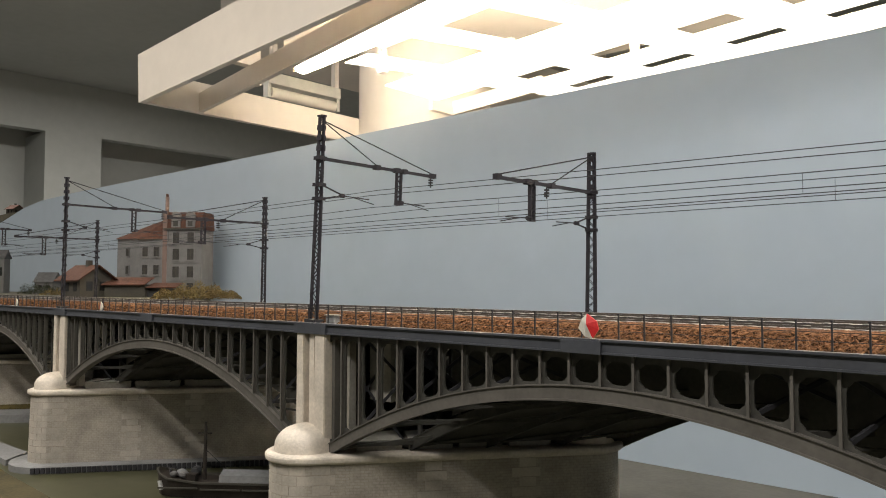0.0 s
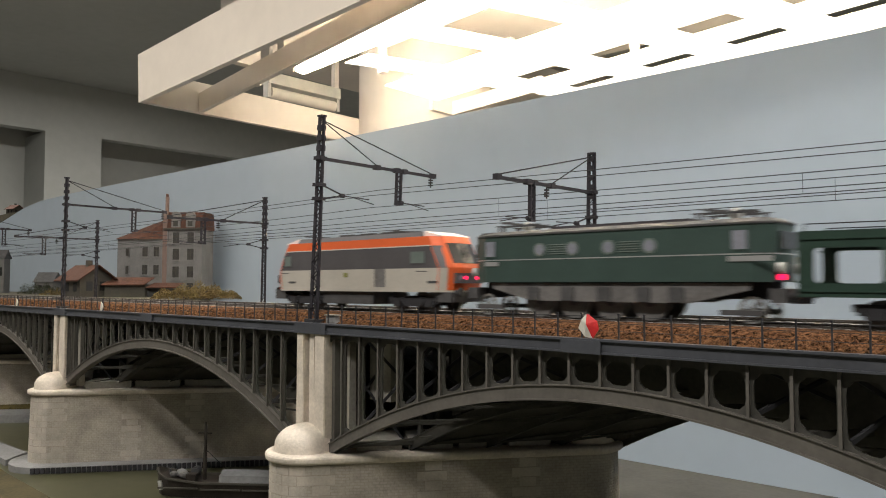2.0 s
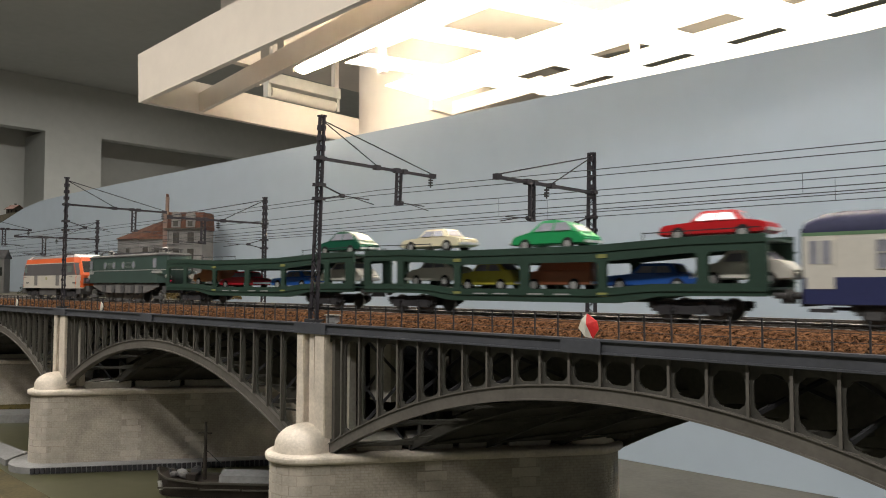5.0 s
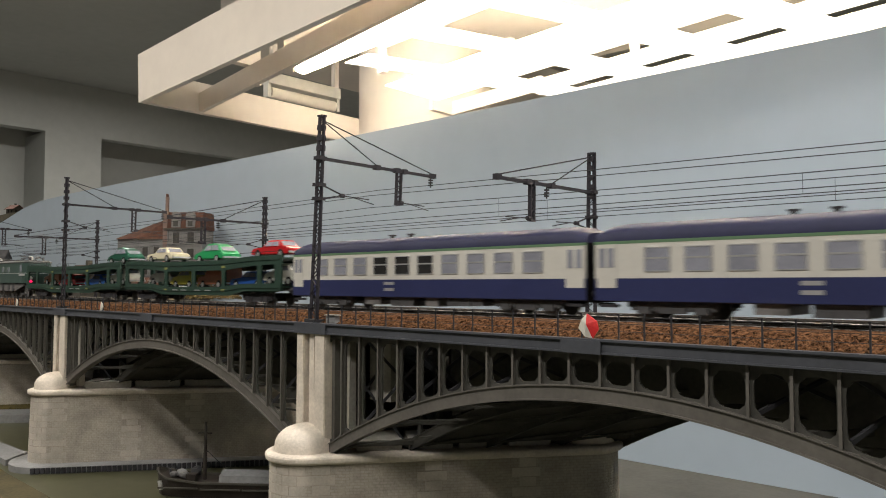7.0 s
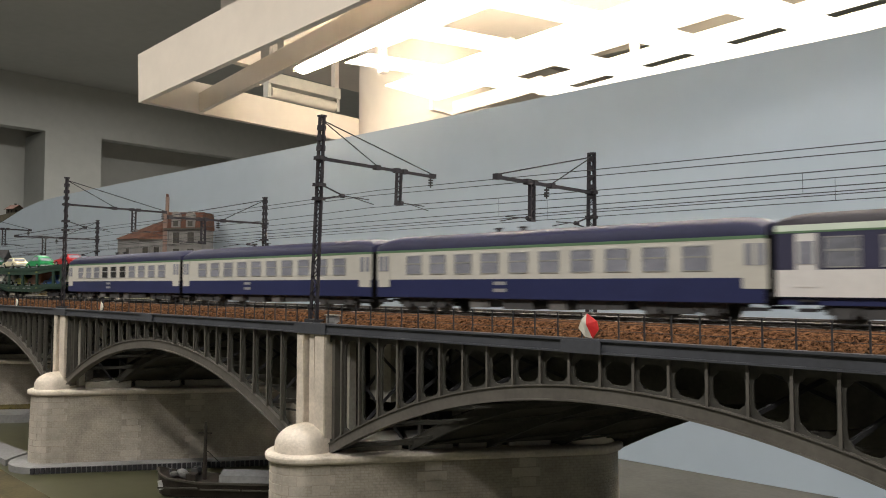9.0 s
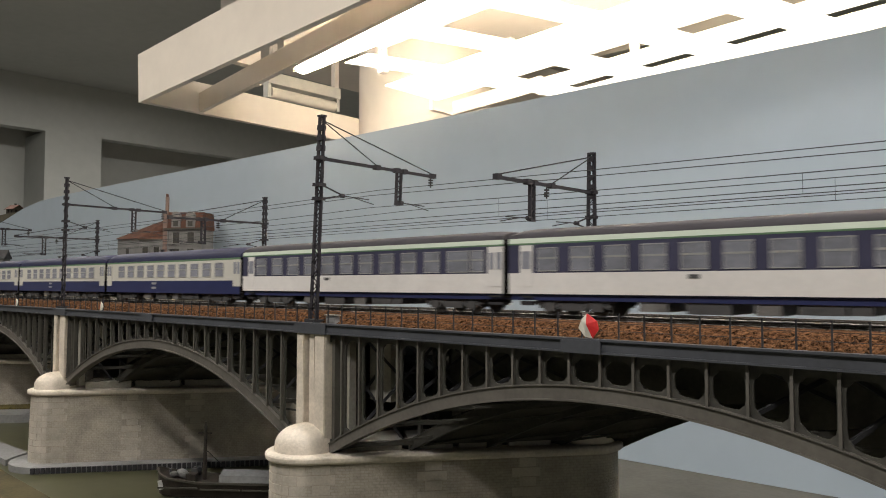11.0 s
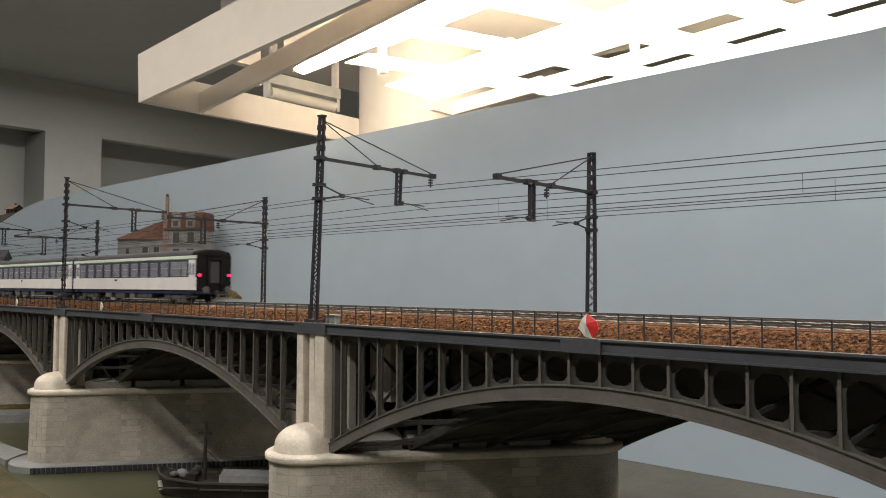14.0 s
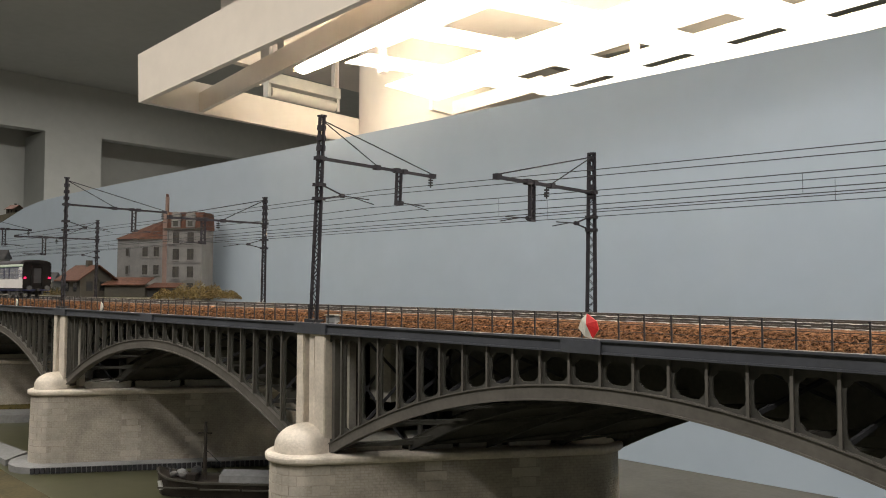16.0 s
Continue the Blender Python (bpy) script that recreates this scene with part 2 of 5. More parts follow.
def room():
    def wall(name, x0, x1, y0, y1, z0, z1, label, m=GREYWALL, cat="wall"):
        bm = B()
        bx(bm, x0, x1, y0, y1, z0, z1)
        return setting(name, bm, m, label, cat)
    wall("wall_north", -330, 330, 300, 306, -100, 89, "grey painted rear wall of the hall")
    wall("wall_east", 330, 336, -260, 306, -100, 89, "grey painted end wall of the hall")
    wall("wall_south", -330, 336, -266, -260, -100, 89, "grey painted front wall of the hall")
    # end wall with two deep recesses beside a pillar
    bm = B()
    bx(bm, -306, -300, -260, 300, 66.5, 89)
    bx(bm, -306, -300, 87.5, 111, -100, 66.5)
    bx(bm, -306, -300, -260, 40, -100, 66.5)
    bx(bm, -330, -324, -260, 300, -100, 89)
    bx(bm, -324, -306, 87.5, 90, -100, 66.5)
    bx(bm, -324, -306, 108, 111, -100, 66.5)
    setting("wall_west", bm, GREYWALL, "grey end wall with shaded recesses beside a pillar", "wall")
    wall("ceiling", -330, 336, -266, 306, 89, 94, "grey painted ceiling", GREYWALL, "ceiling")
    wall("floor", -330, 336, -266, 306, -106, -100, "pale grey floor of the hall", PALEFLOOR, "floor")
    bm = B()
    top = [(-260, 13.0), (-176, 14.8), (-163, 15.8), (-154, 17.2), (-146, 18.5), (-136, 19.3), (-120, 19.6), (260, 19.4)]
    prism(bm, [(-260, -14.6)] + top + [(260, -14.6)], lambda x, z: (x, 30, z), lambda x, z: (x, 31.2, z))
    setting("backdrop", bm, BACK, "pale blue-grey painted sky board behind the layout", "backdrop")
    # benchwork, water and shore
    bm = B()
    bx(bm, -260, 260, -24, 18, -17, -13.45)
    setting("water", bm, WATER, "still olive-green river surface", "river")
    bm = B()
    bx(bm, -260, 260, 18.01, 31.2, -17, -13.75)
    setting("shore", bm, SHORE, "flat grey river shore at the foot of the sky board", "shore")
    bm = B()
    prism(bm, [(-260, 10.2), (-40, 10.2), (-66, 29.9), (-260, 29.9)], lambda x, y: (x, y, -14), lambda x, y: (x, y, -0.25))
    setting("ground", bm, GROUND, "raised earth bank carrying the houses", "ground")
    # far bank along the river: towpath, grass slope, quay wall
    dx = SKEW
    for name, pts, m, lab in (("towpath", [(-56, -14.3), (-56, -12.6), (-61, -12.6), (-61, -14.3)], QUAY, "pale quay edge along the river"),
                              ("grass_bank", [(-61, -14.2), (-61, -12.5), (-67, -10.2), (-76, -10.2), (-76, -14.2)], GRASS, "olive grass slope above the towpath"),
                              ("quay_wall", [(-76, -14.2), (-76, -6.6), (-80, -6.6), (-80, -14.2)], QUAY, "grey retaining wall of the far quay")):
        bm = B()
        prism(bm, pts, lambda x, z: (x - 19 * dx + 4 * dx, -19, z), lambda x, z: (x + 14 * dx, 10.1, z))
        setting(name, bm, m, lab, "bank")
    bm = B()
    prism(bm, [(-62, -23.5), (-12, -23.5), (-14.5, -8.6), (-21, -8.2), (-29.5, -8.0), (-36, -7.6), (-62, -7.0)], lambda x, y: (x, y, -14.25), lambda x, y: (x, y - .5, -13.3))
    setting("near_bank", bm, BANKSOIL, "olive grass bank at the river's near side", "bank")
    bm = B()
    bx(bm, -260, 260, -24.2, -24.0, -24, -13.4)
    setting("trim", bm, DARK, "dark front board of the layout", "board")
    bm = B()
    bx(bm, -260, 260, -24, 31.2, -20, -17.01)
    for x in (-250, -125, 0, 125, 250):
        for y in (-21, 28):
            bx(bm, x - 3, x + 3, y - 3, y + 3, -100, -20)
    setting("layout_table", bm, DARK, "dark wooden table under the layout", "table")


room()

FO = Vector((-66.9, 18.7, 27.1))                       # lowest corner of the hanging lamp frame
FA = Vector((0.99749, 0.02671, 0.06553))               # along its boards, rising a little
FB = Vector((-0.02676, 0.99964, 0.0))
FN = FA.cross(FB).normalized()
FM = Matrix(((FA.x, FB.x, FN.x, FO.x), (FA.y, FB.y, FN.y, FO.y), (FA.z, FB.z, FN.z, FO.z), (0, 0, 0, 1)))


def lamp_frame():
    t = thing("lamp_frame", "white slatted wooden frame hung below the ceiling", "light frame")

    def board(a0, a1, b0, b1, h0, h1, name="board", m=None):
        bm = B()
        bx(bm, a0, a1, b0, b1, h0, h1, FM @ (m or Matrix()))
        part(name, bm, WHITE, t)
    board(0, 150, 0, .8, 0, 7.0)                      # front fascia
    board(0, .8, .8, 52, 0, 4.7)                      # end fascia
    sk = pose(0.4, 9.4, 0, 0, 0, -5.2)
    board(0, 100, -.35, .35, .1, 3.0, m=sk)           # slanting batten
    for a0 in (12, 44, 58, 72, 86, 100):
        board(a0, a0 + 1.2, .8, 11, 4.2, 6.4, "slat")
    for a0, b0 in ((10, 12), (26, 22), (35.5, 40.2), (54.6, 42.2)):
        board(a0, a0 + 1.0, b0, b0 + 1.0, 2.5, 9.5, "hanger")

    # lattice whose emission stands for tube light on boards: long strips joined by slanting cross strips, open cells
    # between
    def panel(pts):
        bm = B()
        prism(bm, pts, lambda a, b: FM @ Vector((a, b, 0)), lambda a, b: FM @ Vector((a, b, .14)))
        part("lattice_strip", bm, LATTICEGLOW, t, "white lattice strip glowing like a tube-lit board")
    for a0, b0, b1 in ((38, 7.8, 11.1), (28, 21.3, 32.2), (40, 35.8, 41.4), (41, 43.6, 51.1)):
        for k in range(10):
            a1 = a0 + 11.4 * k
            panel([(a1, b0), (a1 + 11.28, b0), (a1 + 11.28, b1), (a1, b1)])
    for k in range(10):
        for c, w, b0, b1, lean in ((33.3, 4.2, 11.12, 21.28, 3.3), (39.6, 5.0, 32.22, 35.78, 1.0), (42.3, 4.8, 41.42, 43.58, .7)):
            a1 = c + 11.4 * k
            panel([(a1 - w / 2, b0), (a1 + w / 2, b0), (a1 + w / 2 + lean, b1), (a1 - w / 2 + lean, b1)])
    board(24, 41, 40.6, 41.4, .2, 2.4)
    board(23.2, 24, 35.8, 51, .2, 2.6)
    return t


lamp_frame()


def fluorescent(a0, a1, b, h):
    t = thing("fluorescent_lamp", "lit white fluorescent tube in a batten", "lamp", group="fluorescent tubes in the frame")
    bm = B()
    cyl(bm, FM @ Vector((a0, b, h)), FM @ Vector((a1, b, h)), 1.25, 16)
    part("tube", bm, TUBE, t, "glowing white tube", True)
    bm = B()
    bx(bm, a0 - 1, a1 + 1, b - 2.0, b + 2.0, h + 1.4, h + 3.0, FM)
    part("batten", bm, WHITE, t)
    bm = B()
    for a in (a0 - .6, a1 + .2):
        bx(bm, a, a + .4, b - .9, b + .9, h - 1.0, h + 1.3, FM)
    part("end_cap", bm, WHITE, t)


for a0, a1, b, h in ((24, 62, 10.0, 1.5), (64, 102, 10.0, 1.5), (104, 142, 10.0, 1.5)):
    fluorescent(a0, a1, b, h)


def unlit_batten():
    t = thing("batten_lamp", "unlit cream twin batten lamp", "lamp")
    bm = B()
    bx(bm, -76, -73.6, 45, 61, 36.6, 38.6)
    part("batten", bm, CREAM, t)
    bm = B()
    cyl(bm, (-74.6, 45.8, 35.2), (-74.6, 60.2, 35.2), 1.0, 12)
    part("tube", bm, WHITE, t, "unlit tube", True)
    bm = B()
    for y in (45, 60.4):
        bx(bm, -75.4, -73.9, y, y + .6, 34.2, 36.6)
    part("lamp_holder", bm, CREAM, t)
    bm = B()
    bx(bm, -75.2, -74.2, 60, 61, 38.6, 89)
    bx(bm, -75.2, -74.2, 46, 47, 38.6, 89)
    part("hanger", bm, WHITE, t)


unlit_batten()


def column():
    bm = B()
    bmesh.ops.create_cone(bm, cap_ends=True, segments=40, radius1=12.2, radius2=12.2, depth=189, matrix=Matrix.Translation((-60.3, 70.2, -5.5)))
    ob = setting("column", bm, WHITE, "white round column of the hall", "column")
    ob.data.shade_smooth()
    ob.data.set_sharp_from_angle(angle=radians(40))


column()


def added_bulkhead():
    bm = B()
    # boxes added low so lamp light pales the view through the frame
    bx(bm, -112, -62.1, 58, 140, 52, 88.9)
    bx(bm, -62, 90, 58, 90, 43.5, 88.9)
    setting("added_bulkhead", bm, WHITE, "white box added below the ceiling to catch lamp light", "ceiling")


added_bulkhead()


def chains():
    for a, b in ((50, 18), (74, 33)):
        t = thing("chain", "thin steel chain holding the lamp frame", "chain", group="hanging chains")
        p = FM @ Vector((a, b, 4))
        z = p.z
        k = 0
        while z < 88.8:
            bm = B()
            w = .34
            q = Vector((w, 0, 0)) if k % 2 else Vector((0, w, 0))
            for s0, s1 in (((q), (q)), ((-q), (-q))):
                cyl(bm, Vector((p.x, p.y, z)) + s0, Vector((p.x, p.y, z + 1.5)) + s1, .12, 5)
            cyl(bm, Vector((p.x, p.y, z)) - q, Vector((p.x, p.y, z)) + q, .12, 5)
            cyl(bm, Vector((p.x, p.y, z + 1.5)) - q, Vector((p.x, p.y, z + 1.5)) + q, .12, 5)
            part("link", bm, ALU, t)
            z += 1.4
            k += 1


chains()

# ---- viaduct ----


def arch_z(d):
    return -2.36 - 0.0170 * d * d


AX = Vector((math.sin(radians(38)), math.cos(radians(38)), 0))
PC, PL = Vector((-0.35, -4.65, 0)), 17.2


def stadium(r, z, L=None, n=14):
    L = L or PL
    a0 = math.atan2(AX.y, AX.x)
    pts = []
    for c, s in ((PC + AX * L, -1), (PC, 1)):
        for i in range(n + 1):
            a = a0 + s * math.pi / 2 + math.pi * i / n
            pts.append(c + Vector((math.cos(a), math.sin(a), 0)) * r + Vector((0, 0, z)))
    return pts


def pier(x0, blocks, L=17.2):
    t = thing("bridge_pier", "pale stone river pier with rounded domed cutwater", "pier", x0, 0, 0, group="stone piers of the viaduct")
    bm = B()
    loft(bm, [stadium(1.94, -14.3, L), stadium(1.82, -7.5, L)])
    base = part("base", bm, BRICK, t, "coursed stone base with dressed quoins", True)
    bm = B()
    loft(bm, [stadium(r, z, L) for r, z in ((1.84, -7.62), (2.03, -7.54), (2.08, -7.48), (2.1, -7.4), (2.1, -7.28), (2.06, -7.21), (1.98, -7.17), (1.82, -7.14))])
    part("cornice", bm, STONE, t)
    # bearing plinth on the cornice between the domes
    off = Vector((AX.y, -AX.x, 0))
    for k in range(4):
        bm = B()
        c = PC + AX * (2.6 + k * (L - 4.6) / 4)
        m = Matrix(((AX.x, off.x, 0, c.x), (AX.y, off.y, 0, c.y), (0, 0, 1, 0), (0, 0, 0, 1)))
        bx(bm, 0, (L - 4.6) / 4 - .35, -1.25, 1.25, -7.2, -6.6, m)
        part("plinth", bm, STONE2, t)
    for c in (PC, PC + AX * L):
        bm = B()
        bmesh.ops.create_uvsphere(bm, u_segments=28, v_segments=14, radius=1)
        for v in bm.verts:
            z = max(0, v.co.z)
            v.co = Vector((v.co.x * 1.64, v.co.y * 1.64, z ** .75 * 1.32 - 7.15)) + c
        part("dome", bm, STONE, t, "smooth rounded stone cap", True)
    # pilasters
    for dx, w, y0 in ((-.98, .62, -4.62), (-.12, .5, -4.5), (.66, .85, -4.62)):
        bm = B()
        vs = bx(bm, dx - w / 2, dx + w / 2, y0, -3.6, -6.7, -1.1)
        for v in vs:
            if v.co.z < -5:
                v.co.x = dx + (v.co.x - dx) * 1.06
        bmesh.ops.bevel(bm, geom=[e for e in bm.edges if abs((e.verts[0].co - e.verts[1].co).z) > 2], offset=.05, segments=2, affect="EDGES")
        part("pilaster", bm, STONE, t)
    bm = B()
    bx(bm, -1.2, 1.1, -3.62, -3.2, -6.9, -1.1)
    part("back_wall", bm, STONE2, t)
    bm = B()
    bx(bm, 1.5, 2.05, -3.75, -3.3, -6.9, -1.12)
    part("half_column", bm, STONE2, t)
    bm = B()
    bx(bm, 1.2, 1.42, -4.2, -3.3, -6.9, -1.12)
    part("end_post", bm, STEEL, t, "grey steel end post of the arch")
    bm = B()
    bx(bm, 2.0, 3.6, -2.3, -1.9, -4.6, -1.12)
    part("inner_wall", bm, STONE2, t)
    # cap under the deck, refuge and mast foot
    bm = B()
    bx(bm, -1.4, 1.2, -4.7, -3.7, -1.15, -.6)
    part("cap", bm, FASCIA, t, "dark steel cap over the pilasters")
    if not blocks:
        return t
    a0 = math.atan2(AX.y, AX.x) + math.pi / 2
    h = .5
    for parity in (0, 1):
        n = 7
        for row in range(parity, 13, 2):
            z0 = -7.62 - h * (row + 1)
            for i in range(n):
                a1, a2 = a0 + math.pi * (i + (.5 if parity else 0)) / n, a0 + math.pi * (i + 1 + (.5 if parity else 0)) / n
                bm = B()
                r0, r1 = 1.78, 1.845 + .01 * row + random.uniform(-.012, .012)
                e = .012
                pts = []
                for r, aa in ((r0, (a1, a2)), (r1, (a2, (a1 + a2) / 2, a1))):
                    for a in aa:
                        a = a + (e if a == a1 else -e if a == a2 else 0)
                        pts.append((PC.x + math.cos(a) * r, PC.y + math.sin(a) * r))
                prism(bm, pts, lambda x, y: (x, y, z0 + .025), lambda x, y: (x, y, z0 + h - .025))
                part("stone_block", bm, QUOIN, base)
    # quoin strips on the long face
    for s in (0.9, 6.6, 11.6):
        for row in range(13):
            z0 = -7.62 - h * (row + 1)
            w = .95 if row % 2 else .55
            bm = B()
            c = PC + AX * s + off * (1.80 + .01 * row)
            m = Matrix(((AX.x, off.x, 0, c.x), (AX.y, off.y, 0, c.y), (0, 0, 1, 0), (0, 0, 0, 1)))
            bx(bm, -w, w * .6, -.1, .05, z0 + .025, z0 + h - .025, m)
            part("stone_block", bm, QUOIN, base)
    return t


QUOIN = mat("dressed_quoin", (0.50, 0.455, 0.39), 0.85, 0, 0.12, 0.9, 0.4, rand=0.07)


def span(xc):
    t = thing("arch_span", "grey steel arch with pierced spandrel panels", "bridge span", xc, 0, 0, group="steel arch spans of the viaduct")
    N = 44
    for y in (YN, -1.0, 2.2, 5.4, YF):
        off = (y - YN) * SKEW
        xs = [-16.7 + 33.4 * i / N for i in range(N + 1)]
        bm = B()
        for h0, h1, ww in ((0, .05, .27), (.05, .55, .2), (.55, .62, .30)):
            rings = []
            for d in xs:
                z = arch_z(d)
                rings.append([(d + off, y - ww, z - h0), (d + off, y + ww, z - h0), (d + off, y + ww, z - h1), (d + off, y - ww, z - h1)])
            loft(bm, rings)
        # inner ribs, stringers and struts take the shade-darkened steel
        part("arch_rib", bm, STEEL if y == YN else SHADESTEEL, t)
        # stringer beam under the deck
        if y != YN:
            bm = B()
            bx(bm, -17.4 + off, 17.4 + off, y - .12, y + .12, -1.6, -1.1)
            part("stringer", bm, SHADESTEEL, t)
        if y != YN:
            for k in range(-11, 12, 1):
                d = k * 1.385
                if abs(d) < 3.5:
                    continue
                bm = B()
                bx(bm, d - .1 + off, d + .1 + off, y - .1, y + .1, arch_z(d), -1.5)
                part("strut", bm, SHADESTEEL, t)
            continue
        for k in range(-12, 12):
            a, b = k * 1.352 - .13, (k + 1) * 1.352 - .13
            za, zb = arch_z(a), arch_z(b)
            top = -1.1
            hi, i = top - .3, .13
            slope = (zb - za) / (b - a)

            def low(x):
                return za + .1 + slope * (x - a)
            hgt = hi - max(low(a), low(b))
            cx, cz = .40, min(.42, hgt * .42)
            # opening with stepped rounded corners, its foot following the arch
            arcs = []
            for x0, sx, up in ((a + i, 1, 1), (b - i, -1, 1), (b - i, -1, 0), (a + i, 1, 0)):
                arc = []
                for u, v in ((0, 1), (.10, .52), (.26, .40), (.40, .26), (.52, .10), (1, 0)):
                    x = x0 + sx * cx * u
                    arc.append((x, hi - cz * v) if up else (x, low(x) + cz * v))
                arcs.append(arc if (sx > 0) == bool(up) else arc[::-1])
            out = [(a, top), (b, top), (b, zb), (a, za)]
            bm = B()
            lay = []
            for y0 in (y - .05, y + .05):
                vo = [bm.verts.new((p[0], y0, p[1])) for p in out]
                vi = [[bm.verts.new((p[0], y0, p[1])) for p in arc] for arc in arcs]
                lay.append([v for arc in vi for v in arc])
                for q in range(4):
                    for j in range(5):
                        bm.faces.new((vo[q], vi[q][j], vi[q][j + 1]))
                    bm.faces.new((vo[q], vi[q][5], vi[(q + 1) % 4][0], vo[(q + 1) % 4]))
            for j in range(24):
                bm.faces.new((lay[0][j], lay[0][(j + 1) % 24], lay[1][(j + 1) % 24], lay[1][j]))
            bmesh.ops.recalc_face_normals(bm, faces=bm.faces)
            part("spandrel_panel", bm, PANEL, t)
            bm = B()
            bx(bm, a - .03, a + .03, y - .22, y - .05, za, top)
            bx(bm, a - .05, a + .05, y - .24, y - .22, za, top)
            part("stiffener", bm, STEEL, t)
            # cross bracing to the next girder
            if k % 2 == 0 and abs(a) > 4:
                for s0, s1 in (((a, y, za), (a + 3.2 * SKEW, -1.0, top)), ((a, y, top), (a + 3.2 * SKEW, -1.0, za))):
                    bm = B()
                    beam(bm, s0, s1, .14)
                    part("cross_brace", bm, DARK, t)
    # added web behind the middle panels, its dark colour standing for the unlit inside
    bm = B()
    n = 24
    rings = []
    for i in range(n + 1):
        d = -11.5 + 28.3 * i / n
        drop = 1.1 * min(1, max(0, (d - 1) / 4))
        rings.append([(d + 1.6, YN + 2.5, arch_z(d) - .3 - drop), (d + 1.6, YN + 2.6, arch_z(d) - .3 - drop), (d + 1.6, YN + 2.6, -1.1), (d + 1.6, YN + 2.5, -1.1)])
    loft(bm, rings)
    part("inner_web", bm, SHADESTEEL, t, "inner web plate, coloured dark for the shade inside")
    # added curved soffit plate between the inner ribs, closing off light from behind
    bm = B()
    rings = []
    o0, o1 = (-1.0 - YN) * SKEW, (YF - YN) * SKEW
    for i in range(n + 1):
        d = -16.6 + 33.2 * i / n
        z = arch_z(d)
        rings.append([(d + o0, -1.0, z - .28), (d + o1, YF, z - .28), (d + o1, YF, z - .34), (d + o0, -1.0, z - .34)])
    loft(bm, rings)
    part("soffit_plate", bm, SHADESTEEL, t, "added soffit plate, coloured dark for the shade under the deck")
    # lacing between ribs, under the arch
    for y0, y1 in ((YN, -1.0), (-1.0, 2.2), (2.2, 5.4), (5.4, YF)):
        for k in range(-5, 6):
            d = k * 3.1
            o0, o1 = (y0 - YN) * SKEW, (y1 - YN) * SKEW
            bm = B()
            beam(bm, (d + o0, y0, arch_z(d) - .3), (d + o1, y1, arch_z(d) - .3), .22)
            part("cross_beam", bm, SHADESTEEL, t)
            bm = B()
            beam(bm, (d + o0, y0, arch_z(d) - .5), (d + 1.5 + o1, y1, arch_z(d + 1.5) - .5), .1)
            part("diagonal", bm, SHADESTEEL, t)
    return t


for xp in PIERS:
    pier(xp, -40 < xp < 10, 15.3 if xp > 0 else 20.3)
for k in (-3, -2, -1, 0):
    span(CROWN0 + PITCHX * k)


def footing():
    bm = B()
    x0 = PIERS[1]
    loft(bm, [[q + Vector((x0, 0, 0)) for q in stadium(3.3, -14.4)], [q + Vector((x0, 0, 0)) for q in stadium(3.3, -12.95)]])
    prism(bm, [(-33, -7.6), (-50, -7.3), (-50, -5.9), (-35, -5.3)], lambda x, y: (x, y, -14.4), lambda x, y: (x, y, -12.97))
    ob = setting("footing", bm, QUAY, "grey stone footing round the river pier", "footing")
    off = Vector((AX.y, -AX.x, 0))
    ang = math.degrees(math.atan2(AX.y, AX.x))
    bm = B()
    bx(bm, -.14, .14, -.1, .1, -.22, .22)
    pile = link("pile", bm, DARK)
    pile.parent = ob
    for i in range(48):
        c = Vector((x0, 0, 0)) + PC + AX * (-.5 + i * .38) + off * 3.36
        m = pose(c.x * K, c.y * K, -13.2 * K, 0, 0, ang)
        if i == 0:
            pile.matrix_basis = m
        else:
            share("pile", pile.data, ob, m)


footing()


